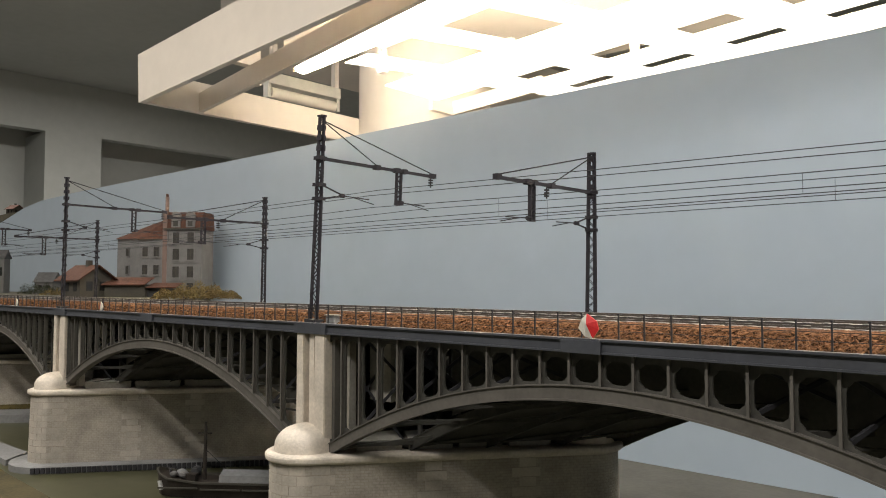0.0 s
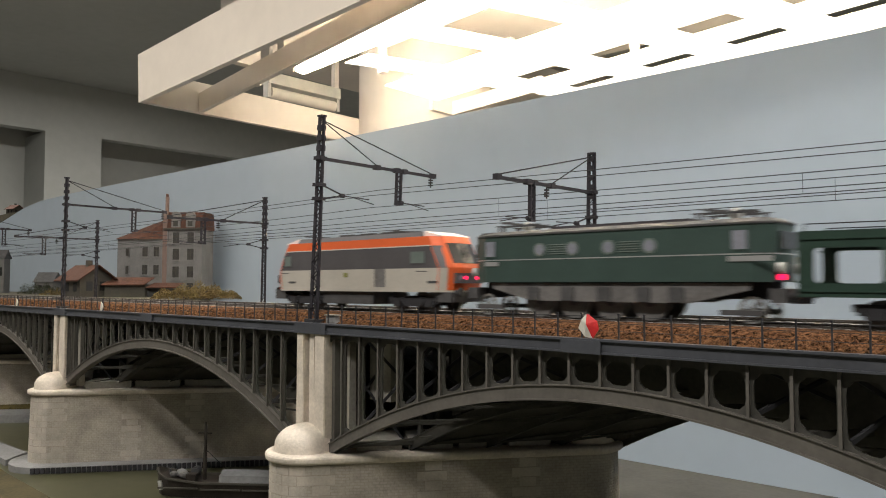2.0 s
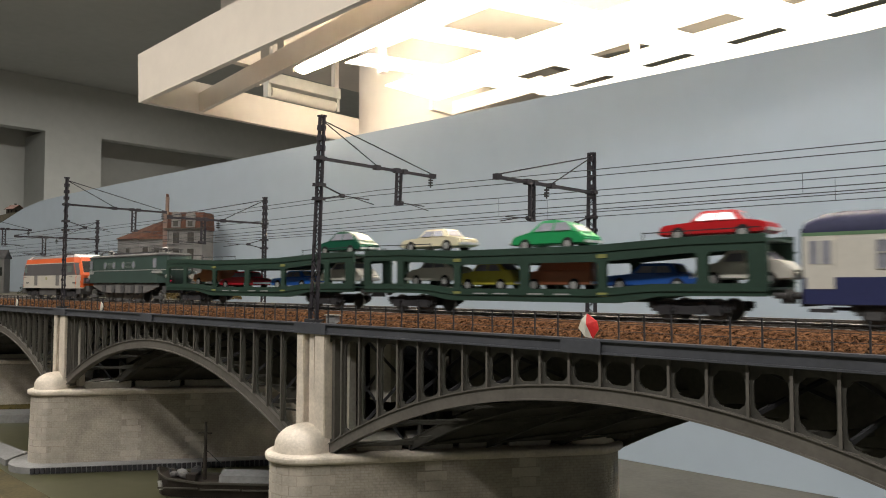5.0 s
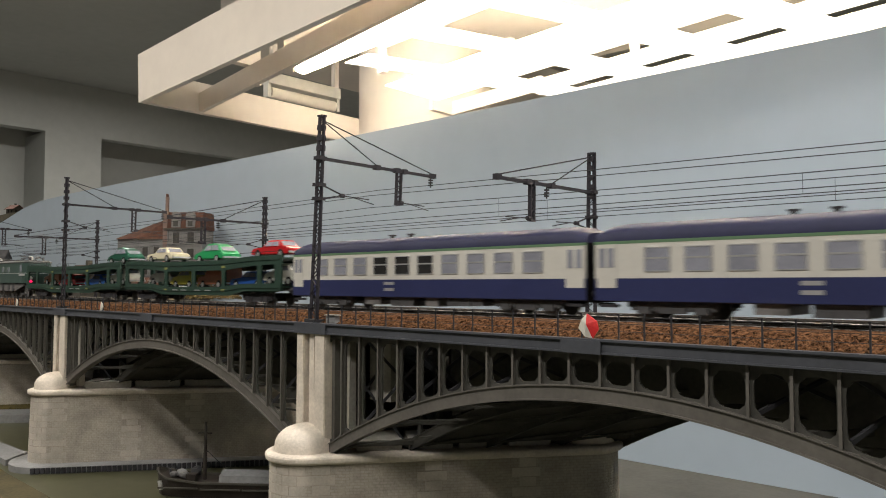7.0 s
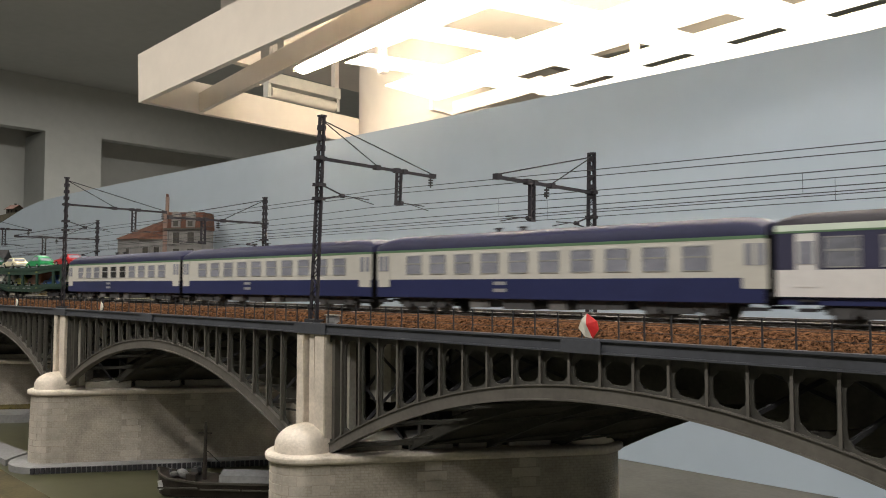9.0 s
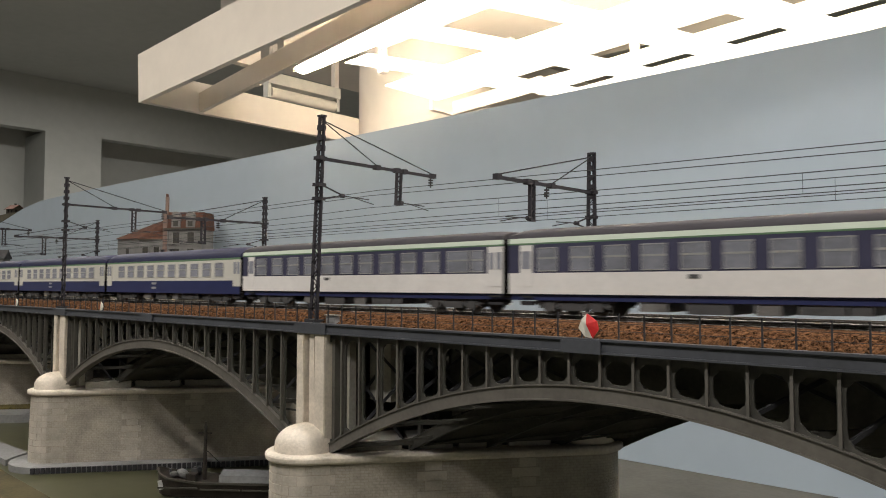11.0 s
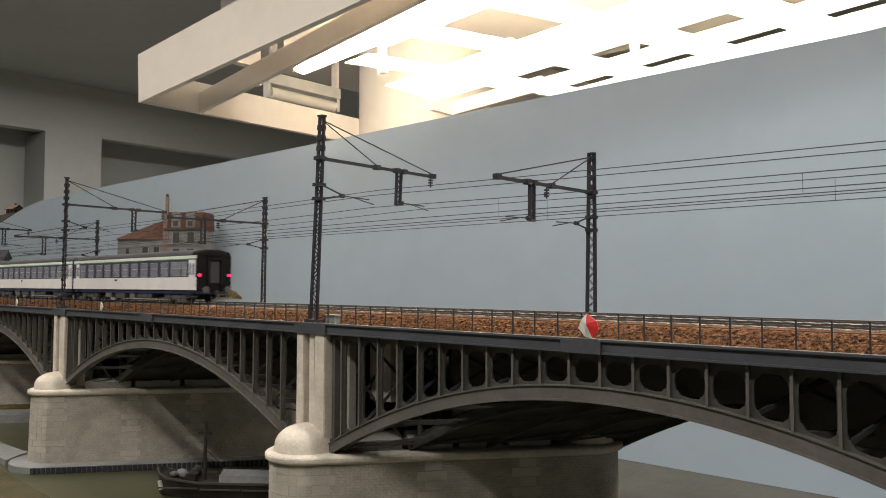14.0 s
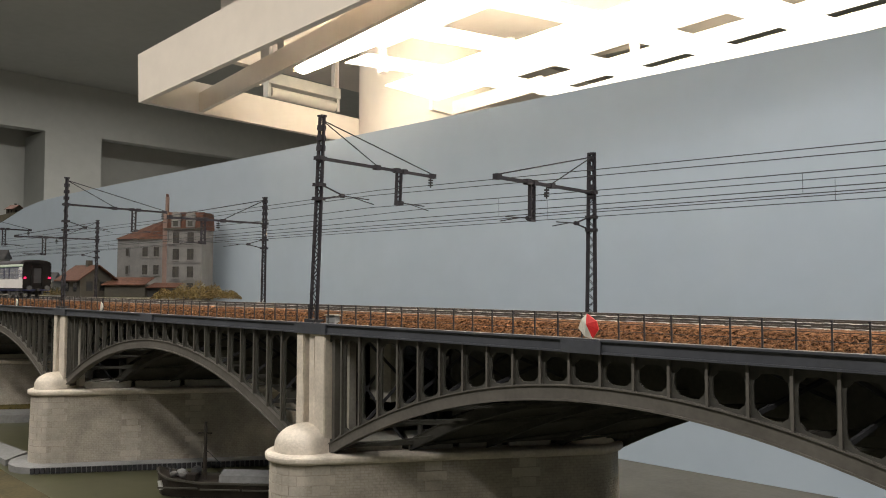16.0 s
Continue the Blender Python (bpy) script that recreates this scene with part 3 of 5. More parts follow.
def deck():
    bm = B()
    bx(bm, -260, 255, YN - .1, YF + .3, -1.1, -.62)
    setting("deck", bm, FASCIA, "grey steel bridge deck", "bridge deck")
    for i in range(-6, 7):
        x0, x1 = CROWN0 + PITCHX * i / 2, CROWN0 + PITCHX * (i + 1) / 2
        t = thing("fascia_girder", "long grey steel fascia girder along the deck edge", "girder", 0, 0, 0, group="fascia girders")
        bm = B()
        bx(bm, x0 + .02, x1 - .02, YN - .36, YN - .1, -1.06, -.66)
        part("web", bm, FASCIA, t)
        bm = B()
        bx(bm, x0 + .02, x1 - .02, YN - .46, YN - .1, -.66, -.58)
        part("top_flange", bm, FASCIA, t)
        bm = B()
        bx(bm, x0 + .02, x1 - .02, YN - .44, YN - .1, -1.13, -1.06)
        part("bottom_flange", bm, FASCIA, t)
        if i % 2 == 0:
            bm = B()
            bx(bm, x0 - 1.7, x0 + .05, YN - .48, YN - .37, -1.14, -.65)
            part("splice_plate", bm, FASCIA, t)
    # ballast with a rough stone shoulder
    bm = B()
    nx, rows = 2400, [(-3.95, -.62), (-3.82, -.57), (-3.7, -.52), (-3.57, -.47), (-3.45, -.42), (-3.32, -.37), (-3.2, -.32), (-3.05, -.26), (-2.9, -.20), (-2.65, -.14), (-2.4, -.10), (-1.3, -.075), (-.5, -.08), (.5, -.08), (1.4, -.08), (2.1, -.08), (3.5, -.08), (5, -.08), (7.0, -.08), (8.2, -.6)]
    X0, X1 = -120.0, 48.0
    grid = []
    for i in range(nx + 1):
        x = X0 + (X1 - X0) * i / nx
        rowv = []
        for j, (y, z) in enumerate(rows):
            amp = .07 if 0 < j < 9 else .012
            rowv.append((x + random.uniform(-.03, .03), y + random.uniform(-1, 1) * amp, z + random.uniform(-1, 1) * amp * .8))
        grid.append(rowv)
    me = bpy.data.meshes.new("ballast_bed")
    nr = len(rows)
    me.from_pydata([tuple(c * K for c in q) for r in grid for q in r], [], [(i * nr + j, (i + 1) * nr + j, (i + 1) * nr + j + 1, i * nr + j + 1) for i in range(nx) for j in range(nr - 1)])
    me.materials.append(BALLAST)
    me.materials.append(PALEBALLAST)
    for i, pl in enumerate(me.polygons):
        pl.material_index = int(i % (nr - 1) >= 11)
    tagged(new("ballast_bed", me), "rusty brown ballast shoulder with pale grey track bed", "ballast", "", "stuff")


deck()


def tracks():
    for y in (0.0, 4.2):
        t = thing("railway_track", "rusty model railway track on dark sleepers", "track", 0, y, 0, group="tracks over the viaduct")
        for s in (-.75, .75):
            bm = B()
            bx(bm, -260, 255, s - .035, s + .035, -.05, 0)
            bx(bm, -260, 255, s - .015, s + .015, -.13, -.05)
            bx(bm, -260, 255, s - .07, s + .07, -.16, -.13)
            part("rail", bm, RAIL, t)
        bm = B()
        bx(bm, -.13, .13, -1.3, 1.3, -.3, -.06)
        sl = part("sleeper", bm, DIRTY, t)
        sl.matrix_basis = pose(40 * K, 0, 0)
        for i in range(1, 130):
            share("sleeper", sl.data, t, pose((40 - .72 * i) * K, 0, 0))


tracks()


def railing(x0, n):
    t = thing("railing", "thin dark iron railing along the bridge deck", "railing", x0, YN - .1, 0, group="bridge railings")
    step = 1.0906 if n == 16 else 1.0265
    bm = B()
    bx(bm, -.026, .026, -.026, .026, -.6, .33)
    bx(bm, -.042, .042, -.042, .042, .33, .37)
    post = part("post", bm, DARK, t)
    for i in range(1, n):
        share("post", post.data, t, pose(i * step * K, 0, 0))
    for z in (.25, .0, -.28):
        bm = B()
        h = .012 if z == .25 else .008
        bx(bm, -.02, n * step - .04, -.012, .012, z - h, z + h)
        part("handrail" if z == .25 else "mid_rail", bm, DARK, t)


for i in range(-3, 3):
    railing(PIER0 - .12 + PITCHX * i, 16)
    railing(CROWN0 + .6 + PITCHX * i, 16 + 1)


def marker(x, sx=1, f=1.0):
    t = thing("span_marker", "red and white folded navigation marker on the railing", "sign", x, YN - .25, -.58, group="navigation markers")
    tip, mid = (0.0, -.1, .93), (.05, -.26, .42)
    for cols, pts in ((WHITEPAINT, [(-.42, 0, .38), (-.28, 0, .72), tip, (.05, -.24, .55), (.26, -.12, .02), (-.14, 0, .05)]),
                      (RED, [tip, (.36, 0, .66), (.45, 0, .36), (.26, -.12, .02), (.05, -.24, .55)])):
        bm = B()
        pts = [(q[0] * sx * f, q[1] * (1 if sx > 0 else .25), q[2] * (.2 + .8 * f)) for q in pts]
        a = [bm.verts.new(Vector(q)) for q in pts]
        b = [bm.verts.new(Vector(q) + Vector((0, .05, 0))) for q in pts]
        n = len(pts)
        bm.faces.new(a), bm.faces.new(b[::-1])
        for i in range(n):
            bm.faces.new((a[i], b[i], b[(i + 1) % n], a[(i + 1) % n]))
        bmesh.ops.recalc_face_normals(bm, faces=bm.faces)
        part("panel", bm, cols, t, "white panel" if cols is WHITEPAINT else "red panel")
    bm = B()
    cyl(bm, (0, .08, -.02), (0, .08, .95), .035, 6)
    part("pole", bm, DARK, t)


for x in (20.1, 20.1 - PITCHX - 8.0, 20.1 - 2 * PITCHX + 8.4):
    marker(x, 1 if x > 0 else -1, 1 if x > 0 else .62)

# ---- catenary ----


def mast(x, y, h, sgn, lean=0.0):
    """Lattice mast; its boom reaches over both tracks towards sgn in y."""
    t = thing("catenary_mast", "dark lattice catenary mast with twin-track cantilever boom", "mast", x, y, 0, group="catenary masts")
    t.matrix_basis = pose(x * K, y * K, 0, 0, lean, 0)
    zb = -.62

    def hw(z):
        return .27 - .10 * (z - zb) / (h - zb)
    for s in (-1, 1):
        bm = B()
        beam(bm, (s * hw(zb), 0, zb), (s * hw(h), 0, h), .07, .22)
        part("channel", bm, MAST, t)
    for yy in (-.1, .1):
        z, s = zb + .3, 1
        while z < h - 2.8:
            bm = B()
            beam(bm, (s * hw(z), yy, z), (-s * hw(z + .42), yy, z + .42), .06, .03)
            part("lacing_bar", bm, MAST, t)
            z += .42
            s = -s
    bm = B()
    while z < h - .3:
        bx(bm, -hw(z), hw(z), -.17, .17, z, z + .28)
        z += .55
    bx(bm, -.2, .2, -.17, .17, h - .1, h)
    part("batten_plate", bm, MAST, t)
    bm = B()
    zbm = h - 2.32
    for z in (zbm, h - 3.75, h - 4.5):
        bx(bm, -.29, .29, -.24, .24, z - .09, z + .09)
    part("clamp", bm, MAST, t)
    L = 9.0
    bm = B()
    for s in (-.07, .07):
        beam(bm, (s, 0, zbm), (s, sgn * L, zbm - .05), .06, .16)
    for k in (4.1, 5.7, 6.3, 8.8):
        bx(bm, -.16, .16, sgn * k - .18, sgn * k + .18, zbm - .16, zbm + .12)
    part("boom", bm, MAST, t)
    for e in (4.1, L - .15):
        bm = B()
        cyl(bm, (0, 0, h - .25), (0, sgn * e, zbm + .08), .035, 6)
        part("stay", bm, MAST, t)
    # drop post between the tracks
    bm = B()
    yd = sgn * 5.9
    for s in (-.17, .17):
        bx(bm, -.1, .1, yd + s - .04, yd + s + .04, zbm - 2.0, zbm)
    z, q = zbm - 2.0, 1
    while z < zbm - .2:
        beam(bm, (0, yd + q * .17, z), (0, yd - q * .17, z + .3), .06)
        z += .3
        q = -q
    bx(bm, -.12, .12, yd - .22, yd + .22, zbm - 2.06, zbm - 1.96)
    part("drop_post", bm, MAST, t)
    # steady arms over the two tracks
    for y0, z0, d in ((0.2, h - 4.1, 1), (5.9 + .25, zbm - 1.85, 1)):
        bm = B()
        yb = sgn * y0
        if y0 < 1:
            beam(bm, (0, sgn * .2, h - 3.75), (0, sgn * 1.55, h - 4.15), .07)
            beam(bm, (0, sgn * .2, h - 4.5), (0, sgn * 1.55, h - 4.25), .07)
            yb = sgn * 1.6
        else:
            beam(bm, (0, sgn * 5.9, zbm - 1.9), (0, yb + sgn * .2, zbm - 1.9), .07)
        zz = h - 4.2 if y0 < 1 else zbm - 1.9
        cyl(bm, (0, yb - .15, zz), (0, yb + .15, zz), .12, 8)
        cyl(bm, (0, yb, zz), (0, yb + sgn * 2.0, zz - .05), .03, 6)
        cyl(bm, (0, yb + sgn * .6, zz), (0, yb + sgn * 2.4, zz - .3), .025, 6)
        part("steady_arm", bm, MAST, t)
    bm = B()
    ye = sgn * (L - .35 if sgn > 0 else 4.55)
    for k in range(3):
        cyl(bm, (0, ye, zbm - .25 - .16 * k), (0, ye, zbm - .33 - .16 * k), .15, 10)
    cyl(bm, (0, ye, zbm), (0, ye, zbm - .75), .04, 6)
    part("insulator", bm, DARK, t)
    # concrete foot
    bm = B()
    bx(bm, -.4, .4, -.32, .4, -.62, -.42)
    part("foot", bm, DARK, t)


for k, (xn, xf) in enumerate(((2.95, 12.35), (-31.4, -20.6), (-66.3, -55.4))):
    mast(xn, -4.05, 10.55, 1, 3.0 if k == 0 else 1.4)
    mast(xf, 8.6, 9.1, -1, .7)


def wire(name, label, pts, r):
    bm = B()
    if abs(pts[0][0] - pts[-1][0]) < .01:
        cyl(bm, pts[0], pts[-1], r, 5)
    else:
        loft(bm, [[(x, y + r * math.cos(a), z + r * math.sin(a)) for a in (0, 1.26, 2.51, 3.77, 5.03)] for x, y, z in pts])
    ob = link(name, bm, DARK)
    return tagged(ob, label, "wire", "overhead wires")


def wires():
    xs = [50, 2.95, -31.4, -66.3, -110]

    def run(name, y, zs, sag):
        """Wire sagging between the masts, with its height at each of them."""
        pts = []
        for a, b, z0, z1 in zip(xs, xs[1:], zs, zs[1:]):
            for i in range(10):
                f = i / 10
                pts.append((a + (b - a) * f, y, z0 + (z1 - z0) * f - sag * 4 * f * (1 - f)))
        pts.append((xs[-1], y, zs[-1]))
        wire(name, "thin dark overhead line wire", pts, .02)
        return pts
    for y, rows in ((0.0, (("contact_wire", (4.72, 4.84, 4.9, 4.92, 4.92), 0), ("contact_wire", (4.86, 5.08, 5.0, 5.0, 5.0), .02), ("messenger_wire", (5.5, 5.9, 5.85, 5.85, 5.85), .16))),
                    (4.2, (("contact_wire", (4.84, 4.95, 4.98, 4.98, 4.98), 0), ("contact_wire", (5.1, 5.14, 5.05, 5.05, 5.05), .0), ("messenger_wire", (5.72, 6.12, 5.95, 5.95, 5.95), .10)))):
        pts = [run(nm, y + d, zs, sag) for (nm, zs, sag), d in zip(rows, (.12, -.1, 0))]
        for i in (2, 5, 8, 13, 17, 23, 27):
            a, b = pts[0][i], pts[2][i]
            wire("dropper", "thin vertical dropper between overhead wires", [(a[0], y, b[2]), (a[0], y, a[2])], .009)
    run("feeder_wire", 0.5, (6.15, 6.95, 6.75, 6.7, 6.7), .05)
    run("feeder_wire", 0.0, (5.75, 6.6, 6.4, 6.35, 6.3), .05)


wires()


def line_box():
    t = thing("line_side_box", "small pale grey line-side box at the mast foot", "box", 4.35, YN + .3, -.62)
    bm = B()
    bx(bm, -.35, .35, -.2, .2, 0, .42)
    bmesh.ops.bevel(bm, geom=list(bm.edges), offset=.03, segments=2, affect="EDGES")
    part("body", bm, QUAY, t)
    bm = B()
    bx(bm, -.4, .4, -.25, .25, .42, .48)
    part("lid", bm, STONE2, t)


line_box()

# ---- train ----
RUN = [(0, 3.2), (0.5, 13.6), (0.9, 22.2), (1.5, 35.15), (2.0, 45.2), (2.5, 53.25), (3.0, 61.3), (3.5, 68.5), (4.2, 79.0), (5.6, 98.6), (6.5, 111.85), (7.0, 119.7), (7.5, 127.8),
       (8.0, 136.7), (8.5, 145.15), (9.0, 154.4), (10.75, 184.0), (12.5, 213.75), (13.25, 226.4), (14.25, 243.2), (15.0, 256.2), (16.0, 273.8)]
MOVERS = []


def rides(ob, q0, y=0.0, z=0.0, rz=0.0):
    MOVERS.append((ob, q0, y, z, rz))
    return ob


def wheelset(parent, x, r=.46, y=.78):
    for s in (-1, 1):
        bm = B()
        cyl(bm, (x, s * (y - .07), r), (x, s * (y + .07), r), r, 20)
        w = part("wheel", bm, TYRE, parent, "", True)
        bm = B()
        cyl(bm, (x, s * (y + .07), r), (x, s * (y + .11), r), r * .55, 14)
        part("hub", bm, UNDER, w)


def bogie(t, x, wb=2.4, r=.46, heavy=False, m=None):
    bm = B()
    for s in (-1, 1):
        bx(bm, x - wb / 2 - .7, x + wb / 2 + .7, s * 1.05 - .1, s * 1.05 + .1, .52, .78)
        bx(bm, x - .6, x + .6, s * 1.08 - .12, s * 1.08 + .12, .3, .62)
        for dx in (-wb / 2, wb / 2):
            bx(bm, x + dx - .28, x + dx + .28, s * 1.1 - .12, s * 1.1 + .12, .28, .66)
            cyl(bm, (x + dx - .45, s * 1.1, .4), (x + dx - .45, s * 1.1, .8), .13, 8)
            cyl(bm, (x + dx + .45, s * 1.1, .4), (x + dx + .45, s * 1.1, .8), .13, 8)
    bx(bm, x - .5, x + .5, -1.0, 1.0, .5, .85)
    b = part("bogie_frame", bm, m or (DIRTY if heavy else UNDER), t)
    for dx in (-wb / 2, wb / 2):
        wheelset(b, x + dx, r)
    return b


def buffers(t, x, sgn, z=1.05):
    for s in (-.87, .87):
        bm = B()
        cyl(bm, (x, s, z), (x + sgn * .45, s, z), .11, 10)
        cyl(bm, (x + sgn * .45, s, z), (x + sgn * .52, s, z), .24, 14)
        part("buffer", bm, UNDER, t, "", True)
    bm = B()
    bx(bm, min(x, x + sgn * .5), max(x, x + sgn * .5), -.12, .12, .75, 1.0)
    part("coupler", bm, DARK, t)


def section(n=9, roof=4.02, eave=3.33, w=1.42):
    """Right-to-left roof arc over the eaves."""
    pts = []
    for i in range(n + 1):
        a = math.pi * i / n
        pts.append((math.cos(a) * (w - .03), eave + (roof - eave) * math.sin(a) ** .62))
    return pts


def window(t, x0, x1, z0, z1, y, glass, bar=True, frame_mat=None):
    s = 1 if y > 0 else -1
    bm = B()
    e = .045
    for a in ((x0 - e, x1 + e, z0 - e, z0), (x0 - e, x1 + e, z1, z1 + e), (x0 - e, x0, z0, z1), (x1, x1 + e, z0, z1)):
        bx(bm, a[0], a[1], y - .02, y + .02, a[2], a[3])
    if bar:
        bx(bm, x0, x1, y - .02, y + .02, z0 + (z1 - z0) * .52, z0 + (z1 - z0) * .60)
    w = part("window", bm, frame_mat or ALU, t)
    bm = B()
    bx(bm, x0, x1, y - .012, y + .008, z0, z1)
    part("pane", bm, glass, w)


def coach(q0, L, white, tail=False, dark=()):
    lab = "white and slate-blue passenger coach with green line" if white else "cream and dark blue passenger coach with green line"
    t = thing("passenger_coach", lab, "railway coach", group="passenger coaches")
    zl, zm, zg, ze = (1.02, 1.96, 3.25, 3.46) if white else (.78, 1.70, 3.12, 3.24)
    lower, band = (COACHWHITE, COACHDARK) if white else (BLUE, CREAM)
    bm = B()
    bx(bm, .1, L - .1, -1.41, 1.41, zl, zm)
    part("lower_body", bm, lower, t)
    bm = B()
    prism(bm, [(-1.41, zm), (1.41, zm), (1.39, zg), (-1.39, zg)], lambda y, z: (.1, y, z), lambda y, z: (L - .1, y, z))
    part("window_band", bm, band, t)
    bm = B()
    prism(bm, [(-1.40, zg), (1.40, zg), (1.40, zg + .07 if white else zg + .12), (-1.40, zg + .07 if white else zg + .12)], lambda y, z: (.08, y, z), lambda y, z: (L - .08, y, z))
    part("green_line", bm, GREENLINE, t)
    if white:
        bm = B()
        prism(bm, [(-1.405, zg + .07), (1.405, zg + .07), (1.37, ze + .08), (-1.37, ze + .08)], lambda y, z: (.08, y, z), lambda y, z: (L - .08, y, z))
        part("cornice", bm, PALEGREEN, t, "pale white-green cornice")
    bm = B()
    e = ze + .08 if white else ze
    pts = section(12, 4.03, e, 1.40)
    rings = []
    for x, f in ((.1, .62), (.55, .9), (1.1, 1), (L - 1.1, 1), (L - .55, .93 if white else .9), (L - .1, .8 if white else .62)):
        rings.append([(x, a, e + (z - e) * f) for a, z in pts])
    loft(bm, rings)
    part("roof", bm, ROOFGREY if white else ROOFBLUE, t, "", True)
    for x in ((L * .37, L * .44) if not white else ()):
        bm = B()
        cyl(bm, (x, -.3, 3.95), (x, -.3, 4.15), .12, 8)
        bx(bm, x - .2, x + .2, -.42, -.18, 4.13, 4.2)
        part("roof_vent", bm, DARK, t)
    # side windows
    if white:
        wx = [(3.48 + 1.67 * i, 4.5 + 1.67 * i) for i in range(9)] + [(18.42, 19.8), (20.0, 20.7)]
        wx = [(1.75, 2.75)] + wx
        z0, z1, doors = 2.07, 3.05, ((.75, 1.45), (21.0, 21.92))
    else:
        wx = [(2.4 + 1.682 * i, 3.42 + 1.682 * i) for i in range(10)]
        z0, z1, doors = 2.0, 2.9, ((.22, 1.1), (19.8, 20.72))
    for s in (-1, 1):
        for i, (a, b) in enumerate(wx):
            window(t, a, b, z0, z1, s * 1.415, PANEDARK if i in dark else PANEPALE if white else PANE)
        for a, b in doors:
            bm = B()
            bx(bm, a, b, s * 1.4 - .03, s * 1.4 + .03, 1.3 if not white else 1.35, zg - .03)
            d = part("door", bm, CREAM if not white else COACHWHITE, t, "pale entrance door")
            bm = B()
            bx(bm, a + .1, a + .38, s * 1.435 - .01, s * 1.435 + .01, 2.15, 2.95)
            bx(bm, b - .38, b - .1, s * 1.435 - .01, s * 1.435 + .01, 2.15, 2.95)
            part("door_window", bm, PANE, d)
            bm = B()
            bx(bm, a + .05, b - .05, s * 1.25 - .15, s * 1.25 + .15, .5, .62)
            bx(bm, a + .05, b - .05, s * 1.3 - .1, s * 1.3 + .1, .85, .93)
            part("step", bm, DARK, t)
        # lettering panel too small to read
        bm = B()
        x = L * .395
        for k in range(1 if white else 2):
            bx(bm, x, x + (.45 if white else .75), s * 1.416 - .006, s * 1.416 + .006, zm - .28 - .33 * k, zm - .12 - .33 * k)
        part("lettering_bar", bm, ALU if not white else UNDER, t, "illegible stencilled lettering")
    # underframe
    bm = B()
    bx(bm, .2, L - .2, -1.3, 1.3, .74, zl)
    part("underframe", bm, BLUE if white else UNDER, t)
    for x, w, m, z in ((6.6, 1.2, DIRTY, .35), (8.6, 1.7, UNDER, .3), (11.2, .9, DIRTY, .32), (12.7, 1.5, UNDER, .38), (14.3, .7, UNDER, .4)):
        bm = B()
        bx(bm, x, x + w, -1.25, 1.25, z, .8)
        part("equipment_box", bm, m, t)
    for x in (3.4, L - 3.4):
        bogie(t, x)
    for x, sg in ((.1, -1), (L - .1, 1)):
        bm = B()
        bx(bm, min(x, x + sg * .06), max(x, x + sg * .06), -1.38, 1.38, zl - .1, e)
        part("end_wall", bm, BLACK, t, "black end wall")
        bm = B()
        for a in ((-.62, -.42), (.42, .62)):
            bx(bm, min(x, x + sg * .28), max(x, x + sg * .28), a[0], a[1], 1.3, 3.25)
        bx(bm, min(x, x + sg * .28), max(x, x + sg * .28), -.62, .62, 3.25, 3.45)
        bx(bm, min(x, x + sg * .1), max(x, x + sg * .1), -.42, .42, 1.3, 3.25)
        part("gangway", bm, BLACK, t)
        buffers(t, x, sg)
    if tail:
        bm = B()
        pts = section(12, 4.0, e, 1.42)
        loft(bm, [[(x, y * f, e + (z - e) * g) for y, z in pts] for x, f, g in ((L - .75, 1.0, 1.02), (L - .3, 1.0, 1.0), (L - .05, .97, .9), (L + .05, .9, .7))])
        part("end_dome", bm, BLACK, t, "black roof end")
        bm = B()
        bx(bm, L - .05, L + .06, -.35, .35, 1.55, 3.1)
        part("gangway_door", bm, DARK, t)
        for s in (-1, 1):
            bm = B()
            cyl(bm, (L - .08, s * 1.2, 2.1), (L + .05, s * 1.2, 2.1), .11, 14)
            part("tail_lamp", bm, TAIL, t, "glowing red tail lamp", True)
    return rides(t, q0)


def pantograph(t, x, raised=False):
    bm = B()
    for s in (-.6, .6):
        beam(bm, (x - 1.1, s, 4.18), (x + 1.1, s, 4.18), .05)
        beam(bm, (x - 1.0, s, 4.2), (x + .9, s * .7, 4.26), .05)
        beam(bm, (x + .9, s * .7, 4.26), (x - .8, s * .9, 4.34), .04)
    for k in (-.9, -.6):
        beam(bm, (x + k, -.95, 4.36), (x + k, .95, 4.36), .06)
    for dx in (-1, 1):
        for s in (-.6, .6):
            cyl(bm, (x + dx, s, 3.95), (x + dx, s, 4.18), .08, 8)
    part("pantograph", bm, UNDER, t, "folded dark pantograph")


def loco_outline(z, x0, x1, e=0.0):
    """Plan of the cab-ended body at a height, blunt rounded noses."""
    def nose(z):
        if z < 2.3:
            return -.25 + .08 * (2.3 - z)
        return -.25 + (z - 2.3) * .52
    a, b = x0 + nose(z), x1 - nose(z)
    w = 1.43 + e - max(0, z - 3.4) * .12
    a, b = a - e, b + e
    return [(a + .75, -w, z), (b - .75, -w, z), (b - .16, -w * .72, z), (b, -w * .3, z), (b, w * .3, z), (b - .16, w * .72, z), (b - .75, w, z),
            (a + .75, w, z), (a + .16, w * .72, z), (a, w * .3, z), (a, -w * .3, z), (a + .16, -w * .72, z)]


